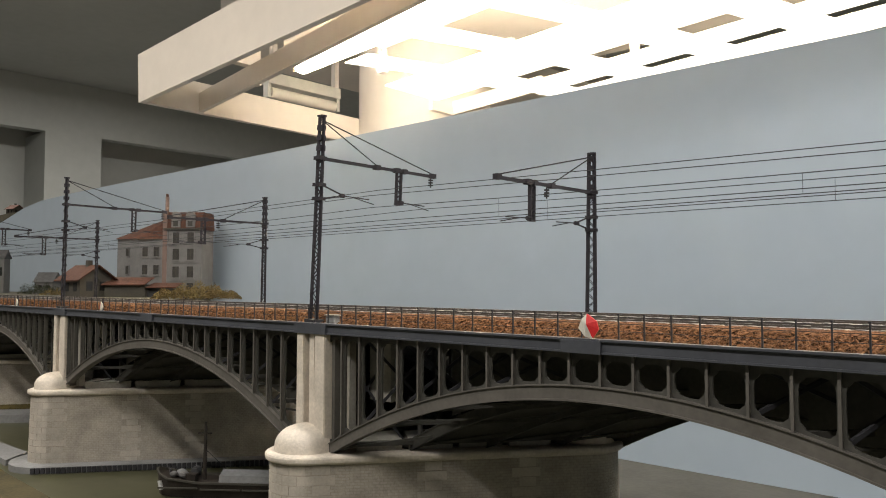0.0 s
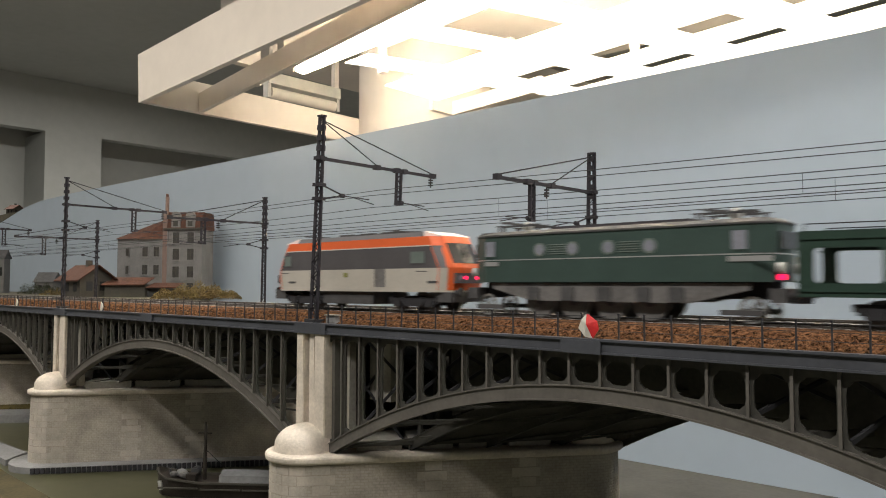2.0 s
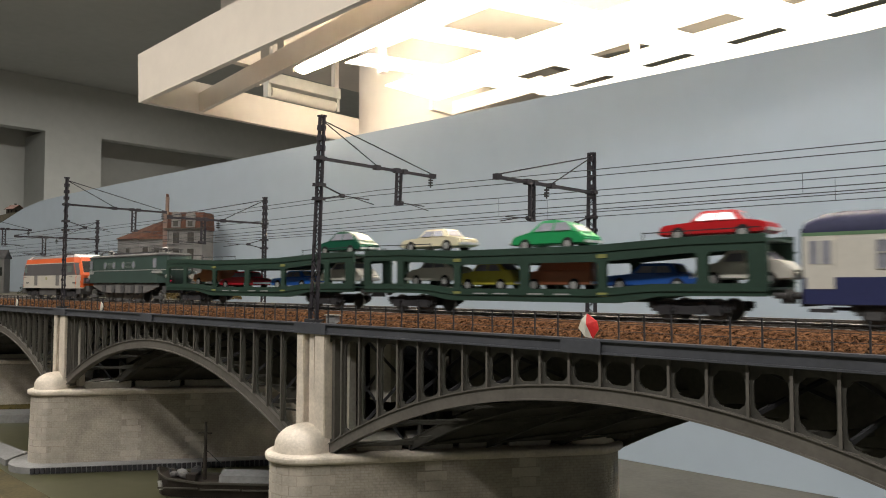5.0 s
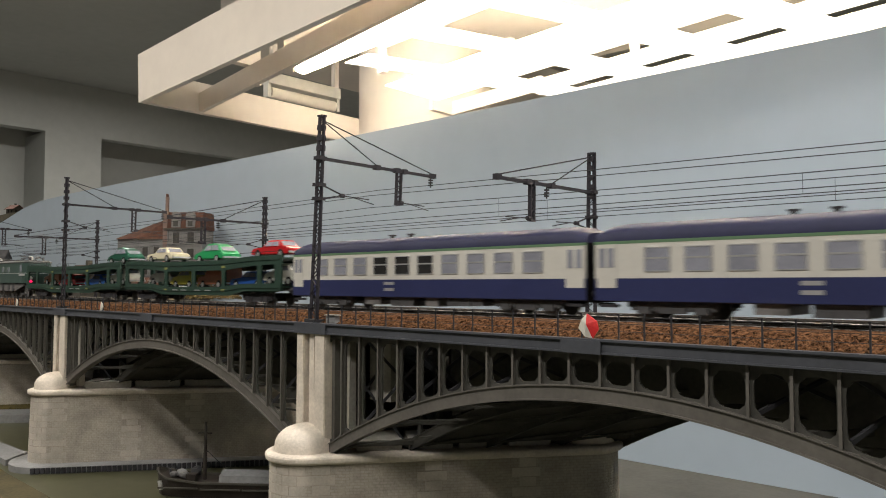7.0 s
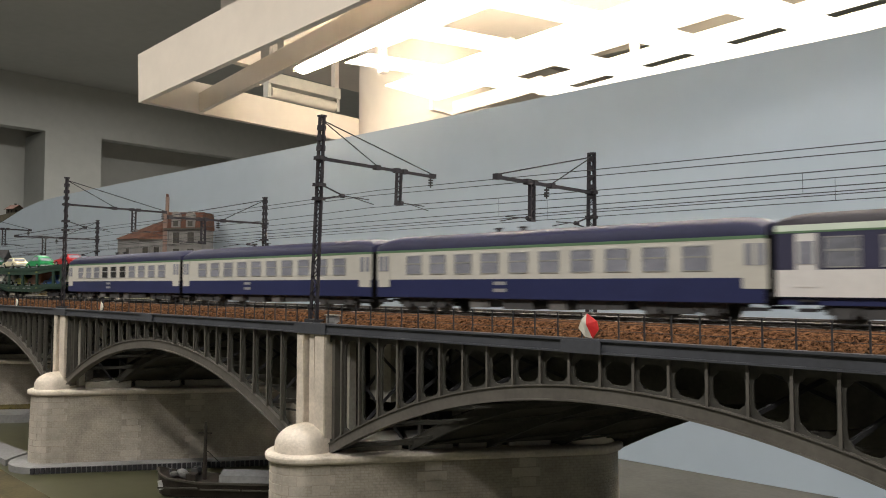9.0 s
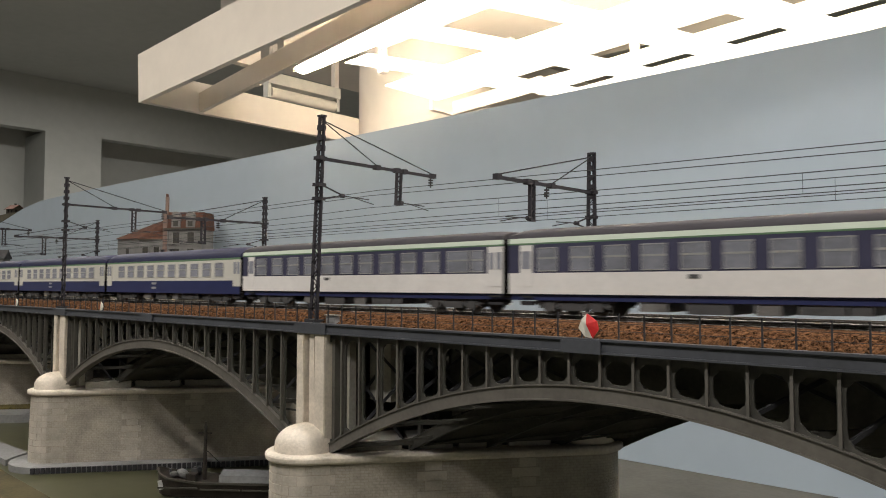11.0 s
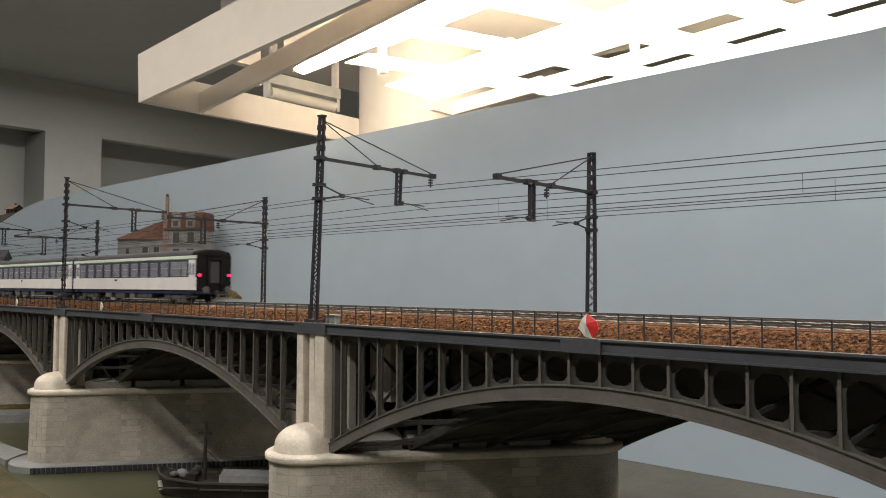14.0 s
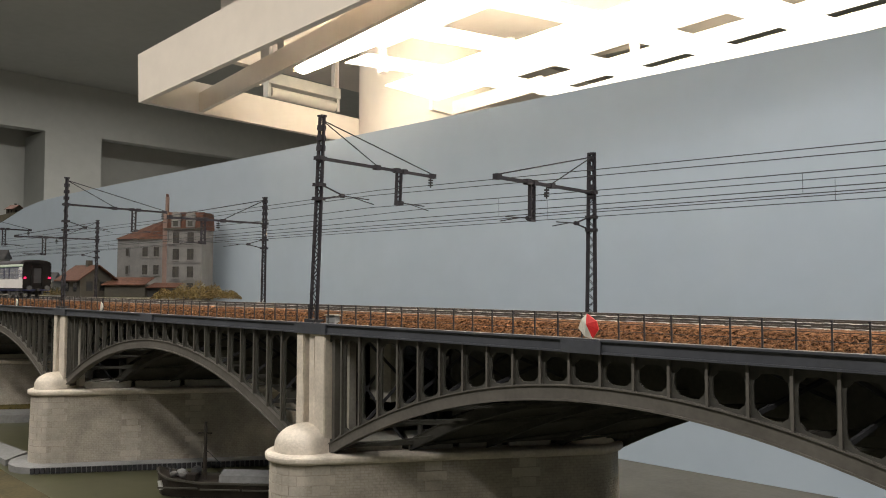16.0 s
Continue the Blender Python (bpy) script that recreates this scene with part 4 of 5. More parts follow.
def modern_loco(q0):
    t = thing("electric_locomotive", "modern orange and light grey electric locomotive", "locomotive")
    L = 14.6
    for name, z0, z1, m in (("lower_body", 1.05, 2.28, LIGHTGREY), ("window_band", 2.28, 3.42, BANDGREY), ("top_band", 3.42, 3.92, ORANGE)):
        bm = B()
        loft(bm, [loco_outline(z0, 0, L), loco_outline((z0 + z1) / 2, 0, L), loco_outline(z1, 0, L)])
        part(name, bm, m, t)
    bm = B()
    for s in (-1, 1):
        bx(bm, 1.2, L - 1.2, s * 1.44 - .01, s * 1.44 + .01, 3.40, 3.46)
    part("pale_stripe", bm, CREAM, t)
    # orange cab faces
    for end in (0, 1):
        bm = B()
        rings = []
        for z in (1.15, 2.3, 3.2, 3.9):
            o = loco_outline(z, 0, L, .025)
            p = o[1:7] if end else [o[7], o[8], o[9], o[10], o[11], o[0]]
            if end:
                p[0], p[5] = (p[0][0] - .15, *p[0][1:]), (p[5][0] - .15, *p[5][1:])
            else:
                p[0], p[5] = (p[0][0] + .15, *p[0][1:]), (p[5][0] + .15, *p[5][1:])
            rings.append(p)
        loft(bm, rings)
        c = part("cab_face", bm, ORANGE, t, "orange sloping cab face")
        bm = B()
        rr = []
        for z in (2.52, 3.0, 3.56):
            f = loco_outline(z, 0, L, .045)
            f = f[2:6] if end else f[8:12]
            d = -.09 if end else .09
            rr.append([(q[0], q[1] * .95, z) for q in f] + [(q[0] + d, q[1] * .95, z) for q in f[::-1]])
        loft(bm, rr)
        part("windscreen", bm, PANEDARK, c)
        x = L + .22 if end else -.22
        for s in (-1, 1):
            bm = B()
            cyl(bm, (x - .12, s * .8, 1.78), (x + .12, s * .8, 1.78), .13, 14)
            part("headlight", bm, PANE, c, "", True)
            bm = B()
            cyl(bm, (x - .15, s * .45, 1.78), (x + .17 * (1 if end else -1), s * .45, 1.78), .085, 12)
            part("tail_lamp", bm, TAIL if end else LENS, c)
        bm = B()
        bx(bm, x - .2 if end else x - .1, x + .1 if end else x + .2, -1.05, 1.05, 1.5, 2.02)
        part("lamp_panel", bm, BANDGREY, c)
        buffers(t, L - .1 if end else .1, 1 if end else -1)
        bm = B()
        xx = L - .35 if end else .35
        bx(bm, xx - .5, xx + .5, -1.3, 1.3, .55, 1.05)
        part("buffer_beam", bm, UNDER, t)
    # roof, white sloping cab tops, equipment
    bm = B()
    pts = [(-1.25, 3.9), (1.25, 3.9), (.98, 4.2), (-.98, 4.2)]
    prism(bm, pts, lambda y, z: (1.97, y, z), lambda y, z: (L - 1.97, y, z))
    part("roof", bm, BANDGREY, t)
    for end in (0, 1):
        bm = B()
        xa, xb = (L - 1.95, L - .74) if end else (1.95, .74)
        prism(bm, [(xa, 3.9), (xb, 3.9), (xb, 3.95), (xa, 4.22)], lambda x, z: (x, -1.12, z), lambda x, z: (x, 1.12, z))
        part("cab_roof", bm, COACHWHITE, t, "white cab roof end")
    for x in (3.2, 10.9):
        pantograph(t, x)
    bm = B()
    for x in (5.2, 7.0, 8.8):
        bx(bm, x, x + 1.2, -.6, .6, 4.19, 4.34)
    part("roof_equipment", bm, UNDER, t)
    for s in (-1, 1):
        for a, b in ((.95, 1.6), (L - 2.6, L - 1.6)):
            window(t, a, b, 2.55, 3.15, s * 1.435, PORTRIM, False, BANDGREY)
        for a in (3.6, 9.2):
            bm = B()
            bx(bm, a, a + .85, s * 1.435 - .01, s * 1.435 + .01, 1.3, 2.28)
            part("vent_grille", bm, DIRTY, t)
        bm = B()
        for a in (.6, L - 2.2):
            bx(bm, a, a + .8, s * 1.437 - .008, s * 1.437 + .008, 2.1, 2.14)
            bx(bm, a + .8, a + 1.5, s * 1.437 - .008, s * 1.437 + .008, 1.5, 1.62)
        part("lettering_bar", bm, UNDER, t, "illegible markings")
        bm = B()
        bx(bm, 6.6, 6.95, s * 1.437 - .008, s * 1.437 + .008, 1.85, 2.1)
        part("badge", bm, YELLOW, t)
    bm = B()
    bx(bm, 4.6, 8.9, -1.25, 1.25, .35, 1.1)
    part("transformer_box", bm, UNDER, t)
    for x in (2.7, L - 2.7):
        bogie(t, x, 2.3, .55, m=DARK)
    return rides(t, q0)


def old_loco(q0):
    t = thing("vintage_electric_locomotive", "vintage dark green electric locomotive with spoked wheels", "locomotive")
    L = 14.2

    def plan(z, e=0.0):
        w = 1.42 + e
        return [(.9 - e, -w, z), (L - .9 + e, -w, z), (L - .1 + e, -1.0, z), (L + e, -.4, z), (L + e, .4, z), (L - .1 + e, 1.0, z), (L - .9 + e, w, z),
                (.9 - e, w, z), (.1 - e, 1.0, z), (-e, .4, z), (-e, -.4, z), (.1 - e, -1.0, z)]
    bm = B()
    loft(bm, [plan(1.55), plan(3.68)])
    body = part("body", bm, LOCOGREEN, t, "dark green riveted body")
    bm = B()
    loft(bm, [plan(3.68, .05), plan(3.76, .05), plan(3.92, -.35)])
    part("roof", bm, UNDER, t)
    bm = B()
    loft(bm, [plan(2.55, .015), plan(2.6, .015)])
    part("silver_line", bm, ALU, t, "bright metal waist line")
    bm = B()
    bx(bm, 4.2, L - 3.4, -.85, .85, 3.85, 4.05)
    part("roof_hatch", bm, ROOFGREY, t)
    for x in (2.4, L - 2.0):
        pantograph(t, x)
        bm = B()
        bmesh.ops.create_uvsphere(bm, u_segments=12, v_segments=8, radius=.26, matrix=Matrix.Translation((x + .2, -.3, 4.15)))
        part("insulator", bm, LENS, t, "", True)
    bm = B()
    for s in (-.7, .7):
        for x in (1.2, 3.4, L - 3.2, L - 1.0):
            cyl(bm, (x, s, 3.8), (x, s, 4.2), .05, 6)
        beam(bm, (1.0, s, 4.22), (3.6, s, 4.22), .05)
        beam(bm, (L - 3.4, s, 4.22), (L - .8, s, 4.22), .05)
    part("roof_rail", bm, UNDER, t)
    for s in (-1, 1):
        for x in (4.05, 5.75, 7.5, 9.35):
            bm = B()
            cyl(bm, (x, s * 1.40, 3.0), (x, s * 1.45, 3.0), .31, 20)
            w = part("porthole", bm, PORTRIM, t, "round porthole with bright rim", True)
            bm = B()
            cyl(bm, (x, s * 1.44, 3.0), (x, s * 1.46, 3.0), .23, 18)
            part("pane", bm, PANE, w)
        for x in (4.5, 7.95):
            bm = B()
            for k in range(5):
                bx(bm, x, x + .95, s * 1.43 - .02, s * 1.43 + .02, 2.78 + .1 * k, 2.82 + .1 * k)
            part("louvre", bm, PORTRIM, t)
        for x in (.95, L - 1.55):
            window(t, x, x + .55, 2.75, 3.45, s * 1.43, PANE, False, LOCOGREEN)
        for x in (.1, L - 1.7):
            bm = B()
            bx(bm, x + (0.8 if x < 1 else 0), x + 1.6, s * 1.44 - .02, s * 1.44 + .02, 2.3, 2.5)
            part("flash", bm, ALU, t, "bright metal flash")
        # long dusty side frame, cut away over the carrying wheels
        bm = B()
        prism(bm, [(1.2, 1.5), (L - 1.0, 1.5), (L - 1.0, 1.25), (L - 3.3, .72), (3.4, .72), (1.3, 1.25)], lambda x, z: (x, s * 1.2 - .08, z), lambda x, z: (x, s * 1.2 + .08, z))
        part("side_frame", bm, DIRTY, t)
        for x in (3.6, 5.4, 7.2, 9.0, 10.4):
            bm = B()
            bx(bm, x - .3, x + .3, s * 1.25 - .1, s * 1.25 + .1, .75, 1.35)
            part("axle_box", bm, UNDER, t)
        for x in (1.0, L - 1.3):
            bm = B()
            bx(bm, x - .9, x + .7, s * 1.0 - .07, s * 1.0 + .07, .3, .5)
            part("truck_frame", bm, UNDER, t)
    for x in (3.7, 5.5, 7.3, 9.1):
        for s in (-1, 1):
            bm = B()
            cyl(bm, (x, s * .72, .78), (x, s * .9, .78), .8, 28)
            w = part("driving_wheel", bm, DIRTY, t, "", True)
            bm = B()
            cyl(bm, (x, s * .9, .78), (x, s * .95, .78), .25, 12)
            part("hub", bm, UNDER, w)
    for x in (.65, L - 1.05):
        for s in (-1, 1):
            bm = B()
            o = .5
            for k in range(24):
                a1, a2 = math.tau * k / 24, math.tau * (k + 1) / 24
                beam(bm, (x + math.cos(a1) * .46, s * .86, o + math.sin(a1) * .46), (x + math.cos(a2) * .46, s * .86, o + math.sin(a2) * .46), .12, .1)
            for k in range(10):
                a = math.tau * k / 10
                beam(bm, (x, s * .86, o), (x + math.cos(a) * .44, s * .86, o + math.sin(a) * .44), .045)
            part("spoked_wheel", bm, TYREPALE, t, "pale spoked carrying wheel")
    for end in (0, 1):
        x, sg = (L, 1) if end else (0, -1)
        buffers(t, x, sg)
        bm = B()
        for y0, y1 in ((-.85, -.1), (.1, .85)):
            bx(bm, x - .14, x + .05 * sg + (.0 if end else .14), y0, y1, 2.75, 3.4)
        part("windscreen", bm, PANEDARK, t)
        for s in (-1, 1):
            bm = B()
            cyl(bm, (x - .1 * sg, s * .95, 2.05), (x + .15 * sg, s * .95, 2.05), .2, 14)
            part("headlight", bm, LENS, t, "", True)
        if end:
            bm = B()
            cyl(bm, (x - .1, -.85, 1.72), (x + .12, -.85, 1.72), .10, 12)
            part("tail_lamp", bm, TAIL, t, "glowing red tail lamp")
        bm = B()
        bx(bm, x - .3, x + .3, -1.25, 1.25, .8, 1.3)
        part("buffer_beam", bm, UNDER, t)
    bm = B()
    bx(bm, .4, L - .4, -.6, .6, .9, 1.55)
    part("main_frame", bm, DARK, t)
    return rides(t, q0)


def carrier(q0):
    t = thing("car_carrier_wagon", "dark green double-deck car transporter wagon", "railway wagon", group="car carriers")
    L = 21.8

    def lerp(x, a):
        for (x0, z0), (x1, z1) in zip(a, a[1:]):
            if x0 <= x <= x1:
                return z0 + (z1 - z0) * (x - x0) / (x1 - x0)
        return a[-1][1]
    low0 = [(0, 1.02), (4.6, 1.0), (6.4, .67), (15.8, .67), (17.6, 1.0), (L, 1.02)]
    low1 = [(0, 1.5), (4.6, 1.48), (6.8, 1.25), (14.8, 1.25), (17.2, 1.48), (L, 1.5)]
    up0 = [(0, 2.72), (3, 2.68), (7, 2.40), (15, 2.40), (19.0, 2.68), (L, 2.72)]
    up1 = [(0, 3.30), (3, 3.28), (7, 3.10), (14.5, 3.10), (18.6, 3.28), (L, 3.30)]
    for s in (-1, 1):
        for nm, a, b in (("lower_beam", low0, low1), ("upper_beam", up0, up1)):
            bm = B()
            n = 36
            loft(bm, [[(x, s * 1.44 - .06, lerp(x, a)), (x, s * 1.44 + .06, lerp(x, a)), (x, s * 1.44 + .06, lerp(x, b)), (x, s * 1.44 - .06, lerp(x, b))] for x in [.1 + (L - .2) * i / n for i in range(n + 1)]])
            part(nm, bm, WAGONGREEN, t)
            bm = B()
            loft(bm, [[(x, s * 1.5 - .05, lerp(x, b) - .3), (x, s * 1.5 + .01, lerp(x, b) - .3), (x, s * 1.5 + .01, lerp(x, b) - .26), (x, s * 1.5 - .05, lerp(x, b) - .26)] for x in [.1 + (L - .2) * i / n for i in range(n + 1)]])
            part("rib", bm, WAGONGREEN, t)
        for x, w in ((.35, .5), (2.95, .45), (6.95, .42), (11.0, .5), (15.0, .42), (19.3, .45), (L - .45, .7)):
            bm = B()
            bx(bm, x - w / 2, x + w / 2, s * 1.44 - .07, s * 1.44 + .07, lerp(x, low1) - .1, lerp(x, up0) + .1)
            # small curved gussets at the four corners
            for sx in (-1, 1):
                for z, sz in ((lerp(x, low1), 1), (lerp(x, up0), -1)):
                    prism(bm, [(x + sx * w / 2, z), (x + sx * (w / 2 + .12), z), (x + sx * w / 2, z + sz * .12)], lambda a, c: (a, s * 1.44 - .06, c), lambda a, c: (a, s * 1.44 + .06, c))
            part("post", bm, WAGONGREEN, t)
        for x in (6.72, 14.78):
            bm = B()
            for z in (.95, 2.55):
                bx(bm, x, x + .45, s * 1.51 - .02, s * 1.51 + .02, z, z + .16)
            part("chequer_plate", bm, YELLOW, t, "dull yellow plate")
        bm = B()
        for x in (8.0, 9.2, 11.2, 12.6):
            bx(bm, x, x + .8, s * 1.505 - .01, s * 1.505 + .01, .95, 1.05)
        part("lettering_bar", bm, ALU, t, "illegible stencilled lettering")
        bm = B()
        for x in (.3, 3.2, 5.0, 16.8, 18.8, L - .4):
            cyl(bm, (x, s * 1.35, lerp(x, up1)), (x, s * 1.35, 3.55), .025, 5)
        beam(bm, (.3, s * 1.35, 3.55), (5.0, s * 1.35, 3.5), .04)
        beam(bm, (16.8, s * 1.35, 3.5), (L - .4, s * 1.35, 3.55), .04)
        part("guard_rail", bm, DARK, t)
    for nm, a, m in (("lower_deck", low1, .12), ("upper_deck", up1, .1)):
        bm = B()
        n = 24
        loft(bm, [[(x, -1.38, lerp(x, a) - .25), (x, 1.38, lerp(x, a) - .25), (x, 1.38, lerp(x, a) - .16), (x, -1.38, lerp(x, a) - .16)] for x in [.1 + (L - .2) * i / n for i in range(n + 1)]])
        part(nm, bm, WAGONGREEN, t)
    for x in (3.4, L - 3.2):
        b = bogie(t, x, 2.0, .46, m=DARK)
    for x, sg in ((.1, -1), (L - .1, 1)):
        buffers(t, x, sg)
    return rides(t, q0)


def toy_car(q, z, color, style, label):
    """A small road vehicle standing on a wagon deck; x runs from its nose."""
    t = thing("toy_car" if style != "van" else "toy_van", label, "car" if style != "van" else "van", group="cars on the transporter")
    m = mat(label.split()[0] + "_car_paint", color, 0.3, 0, 0.05, 1.0, 0.02)
    if style == "sedan":
        low = [(0, .25), (4.2, .25), (4.25, .62), (3.9, .74), (3.0, .79), (1.3, .77), (.1, .68), (-.05, .42)]
        cab = [(1.2, .75), (3.4, .75), (3.0, 1.2), (1.7, 1.2)]
    elif style == "fastback":
        low = [(0, .3), (3.98, .3), (4.02, .6), (3.6, .85), (1.1, .92), (.1, .7), (-.05, .45)]
        cab = [(.92, .86), (3.7, .8), (3.1, 1.25), (2.3, 1.45), (1.6, 1.4)]
    elif style == "beetle":
        low = [(0, .3), (3.7, .3), (3.75, .6), (3.3, 1.0), (2.6, 1.05), (1.0, .95), (.3, .85), (0, .6)]
        cab = [(.9, .92), (3.1, .95), (2.6, 1.4), (1.8, 1.48), (1.3, 1.4)]
    else:
        low = [(0, .3), (3.8, .3), (3.8, .95), (.9, .95), (.1, .85), (-.05, .5)]
        cab = [(.85, .93), (3.78, .93), (3.78, 1.75), (1.5, 1.75), (1.2, 1.45)]
    w = .74
    bm = B()
    vs = prism(bm, low, lambda x, zz: (x, -w, zz), lambda x, zz: (x, w, zz))
    bmesh.ops.bevel(bm, geom=list(bm.edges), offset=.06, segments=2, affect="EDGES")
    part("body", bm, m, t, "", True)
    bm = B()
    prism(bm, cab, lambda x, zz: (x, -w * (.95 - .2 * (zz > 1.05)), zz), lambda x, zz: (x, w * (.95 - .2 * (zz > 1.05)), zz))
    bmesh.ops.bevel(bm, geom=list(bm.edges), offset=.05, segments=2, affect="EDGES")
    part("cabin", bm, m, t, "", True)
    if style != "van":
        for s in (-1, 1):
            for f0, f1 in ((.14, .48), (.53, .86)):
                bm = B()
                x0, x1 = cab[0][0], cab[1][0]
                tx0, tx1 = cab[-1][0], cab[2][0]
                lo, hi = cab[0][1] + .06, cab[-1][1] - .11
                pts = []
                for f, h in ((f0, 0), (f1, 0), (f1, 1), (f0, 1)):
                    xa = x0 + (x1 - x0) * f
                    xb = tx0 + (tx1 - tx0) * f
                    pts.append((xa + (xb - xa) * .72 * h + (.0 if h else 0), lo + (hi - lo) * h, h))
                prism(bm, pts, lambda x, zz, h: (x, s * (w * (.96 - .15 * h) - .02), zz), lambda x, zz, h: (x, s * (w * (.96 - .15 * h) + .015), zz))
                part("side_window", bm, PANE, t)
        bm = B()
        for a, b in ((cab[0], cab[-1]), (cab[1], cab[2])):
            d = .03 if a is cab[1] else -.03
            prism(bm, [(a[0] + (b[0] - a[0]) * .2, a[1] + (b[1] - a[1]) * .2), (a[0] + (b[0] - a[0]) * .82, a[1] + (b[1] - a[1]) * .82), (a[0] + (b[0] - a[0]) * .82 + d, a[1] + (b[1] - a[1]) * .82), (a[0] + (b[0] - a[0]) * .2 + d, a[1] + (b[1] - a[1]) * .2)], lambda x, zz: (x, -w * .68, zz), lambda x, zz: (x, w * .68, zz))
        part("windscreen", bm, PANE, t)
    for x in (.8, low[1][0] - .85):
        for s in (-1, 1):
            bm = B()
            cyl(bm, (x, s * (w - .12), .3), (x, s * (w + .03), .3), .3, 16)
            wh = part("wheel", bm, RUBBER, t, "", True)
            bm = B()
            cyl(bm, (x, s * (w + .03), .3), (x, s * (w + .05), .3), .17, 12)
            part("hubcap", bm, ALU, wh)
    for xb in (-.12, low[1][0]):
        bm = B()
        bx(bm, xb, xb + .12, -w, w, .34, .46)
        part("bumper", bm, ALU, t)
    return rides(t, q, 0, z)


def train():
    modern_loco(40.85)
    old_loco(56.95)
    w1, w2 = 71.8, 94.3
    carrier(w1)
    carrier(w2)
    up, lo, lo2 = 2.96, 1.12, 1.34
    toy_car(w1 + 17.4, 3.13, (.008, .085, .05), "fastback", "dark-green model fastback car on the upper deck")
    toy_car(w2 + 2.2, 3.13, (.72, .66, .48), "sedan", "cream model saloon car on the upper deck")
    toy_car(w2 + 9.7, up, (.02, .30, .10), "fastback", "bright-green model car on the upper deck")
    toy_car(w2 + 17.2, 3.13, (.50, .015, .02), "sedan", "red model saloon car on the upper deck")
    for w, rows in ((w1, ((2.75, lo2, (.45, .16, .05), "van", "orange-brown model van on the lower deck"), (6.4, lo, (.55, .015, .03), "sedan", "crimson model saloon car on the lower deck"),
                          (12.6, lo, (.02, .14, .6), "sedan", "blue model saloon car on the lower deck"), (17.7, lo2, (.75, .73, .66), "beetle", "white model car on the lower deck"))),
                    (w2, ((2.6, lo2, (.72, .70, .64), "beetle", "pale-grey model car on the lower deck"), (6.2, lo, (.55, .50, .06), "beetle", "yellow model car on the lower deck"),
                          (10.2, lo, (.40, .14, .07), "van", "rust-brown model van on the lower deck"), (14.6, lo, (.02, .09, .36), "sedan", "navy model saloon car on the lower deck"), (19.2 - .6, lo2, (.75, .73, .66), "beetle", "ivory model car on the lower deck")))):
        for x, z, c, st, lab in rows:
            toy_car(w + x, z, c, st, lab)
    # middle panes coloured dark in place of a view-dependent reflection
    coach(117.05, 20.9, False, dark=(3, 4, 5))
    coach(138.2, 20.9, False)
    coach(159.35, 20.7, False)
    coach(180.25, 22.0, True)
    coach(202.4, 22.15, True, True)


train()

# ---- houses, plants and boat ----


def facade_window(t, x, z, w, h, y=0.0):
    bm = B()
    e = .09
    for a in ((x - e, x + w + e, z - e, z), (x - e, x + w + e, z + h, z + h + e), (x - e, x, z, z + h), (x + w, x + w + e, z, z + h)):
        bx(bm, a[0], a[1], y - .07, y + .02, a[2], a[3])
    f = part("window", bm, RENDERWALL, t)
    bm = B()
    bx(bm, x + w / 2 - .03, x + w / 2 + .03, y - .03, y + .02, z, z + h)
    bx(bm, x, x + w, y - .03, y + .02, z + h * .6, z + h * .6 + .06)
    part("glazing_bar", bm, RENDERTAN, f)
    bm = B()
    bx(bm, x, x + w, y - .012, y + .01, z, z + h)
    part("pane", bm, HOUSEPANE, f)
    bm = B()
    bx(bm, x - .15, x + w + .15, y - .15, y, z - .17, z - .09)
    part("sill", bm, RENDERWALL, f)


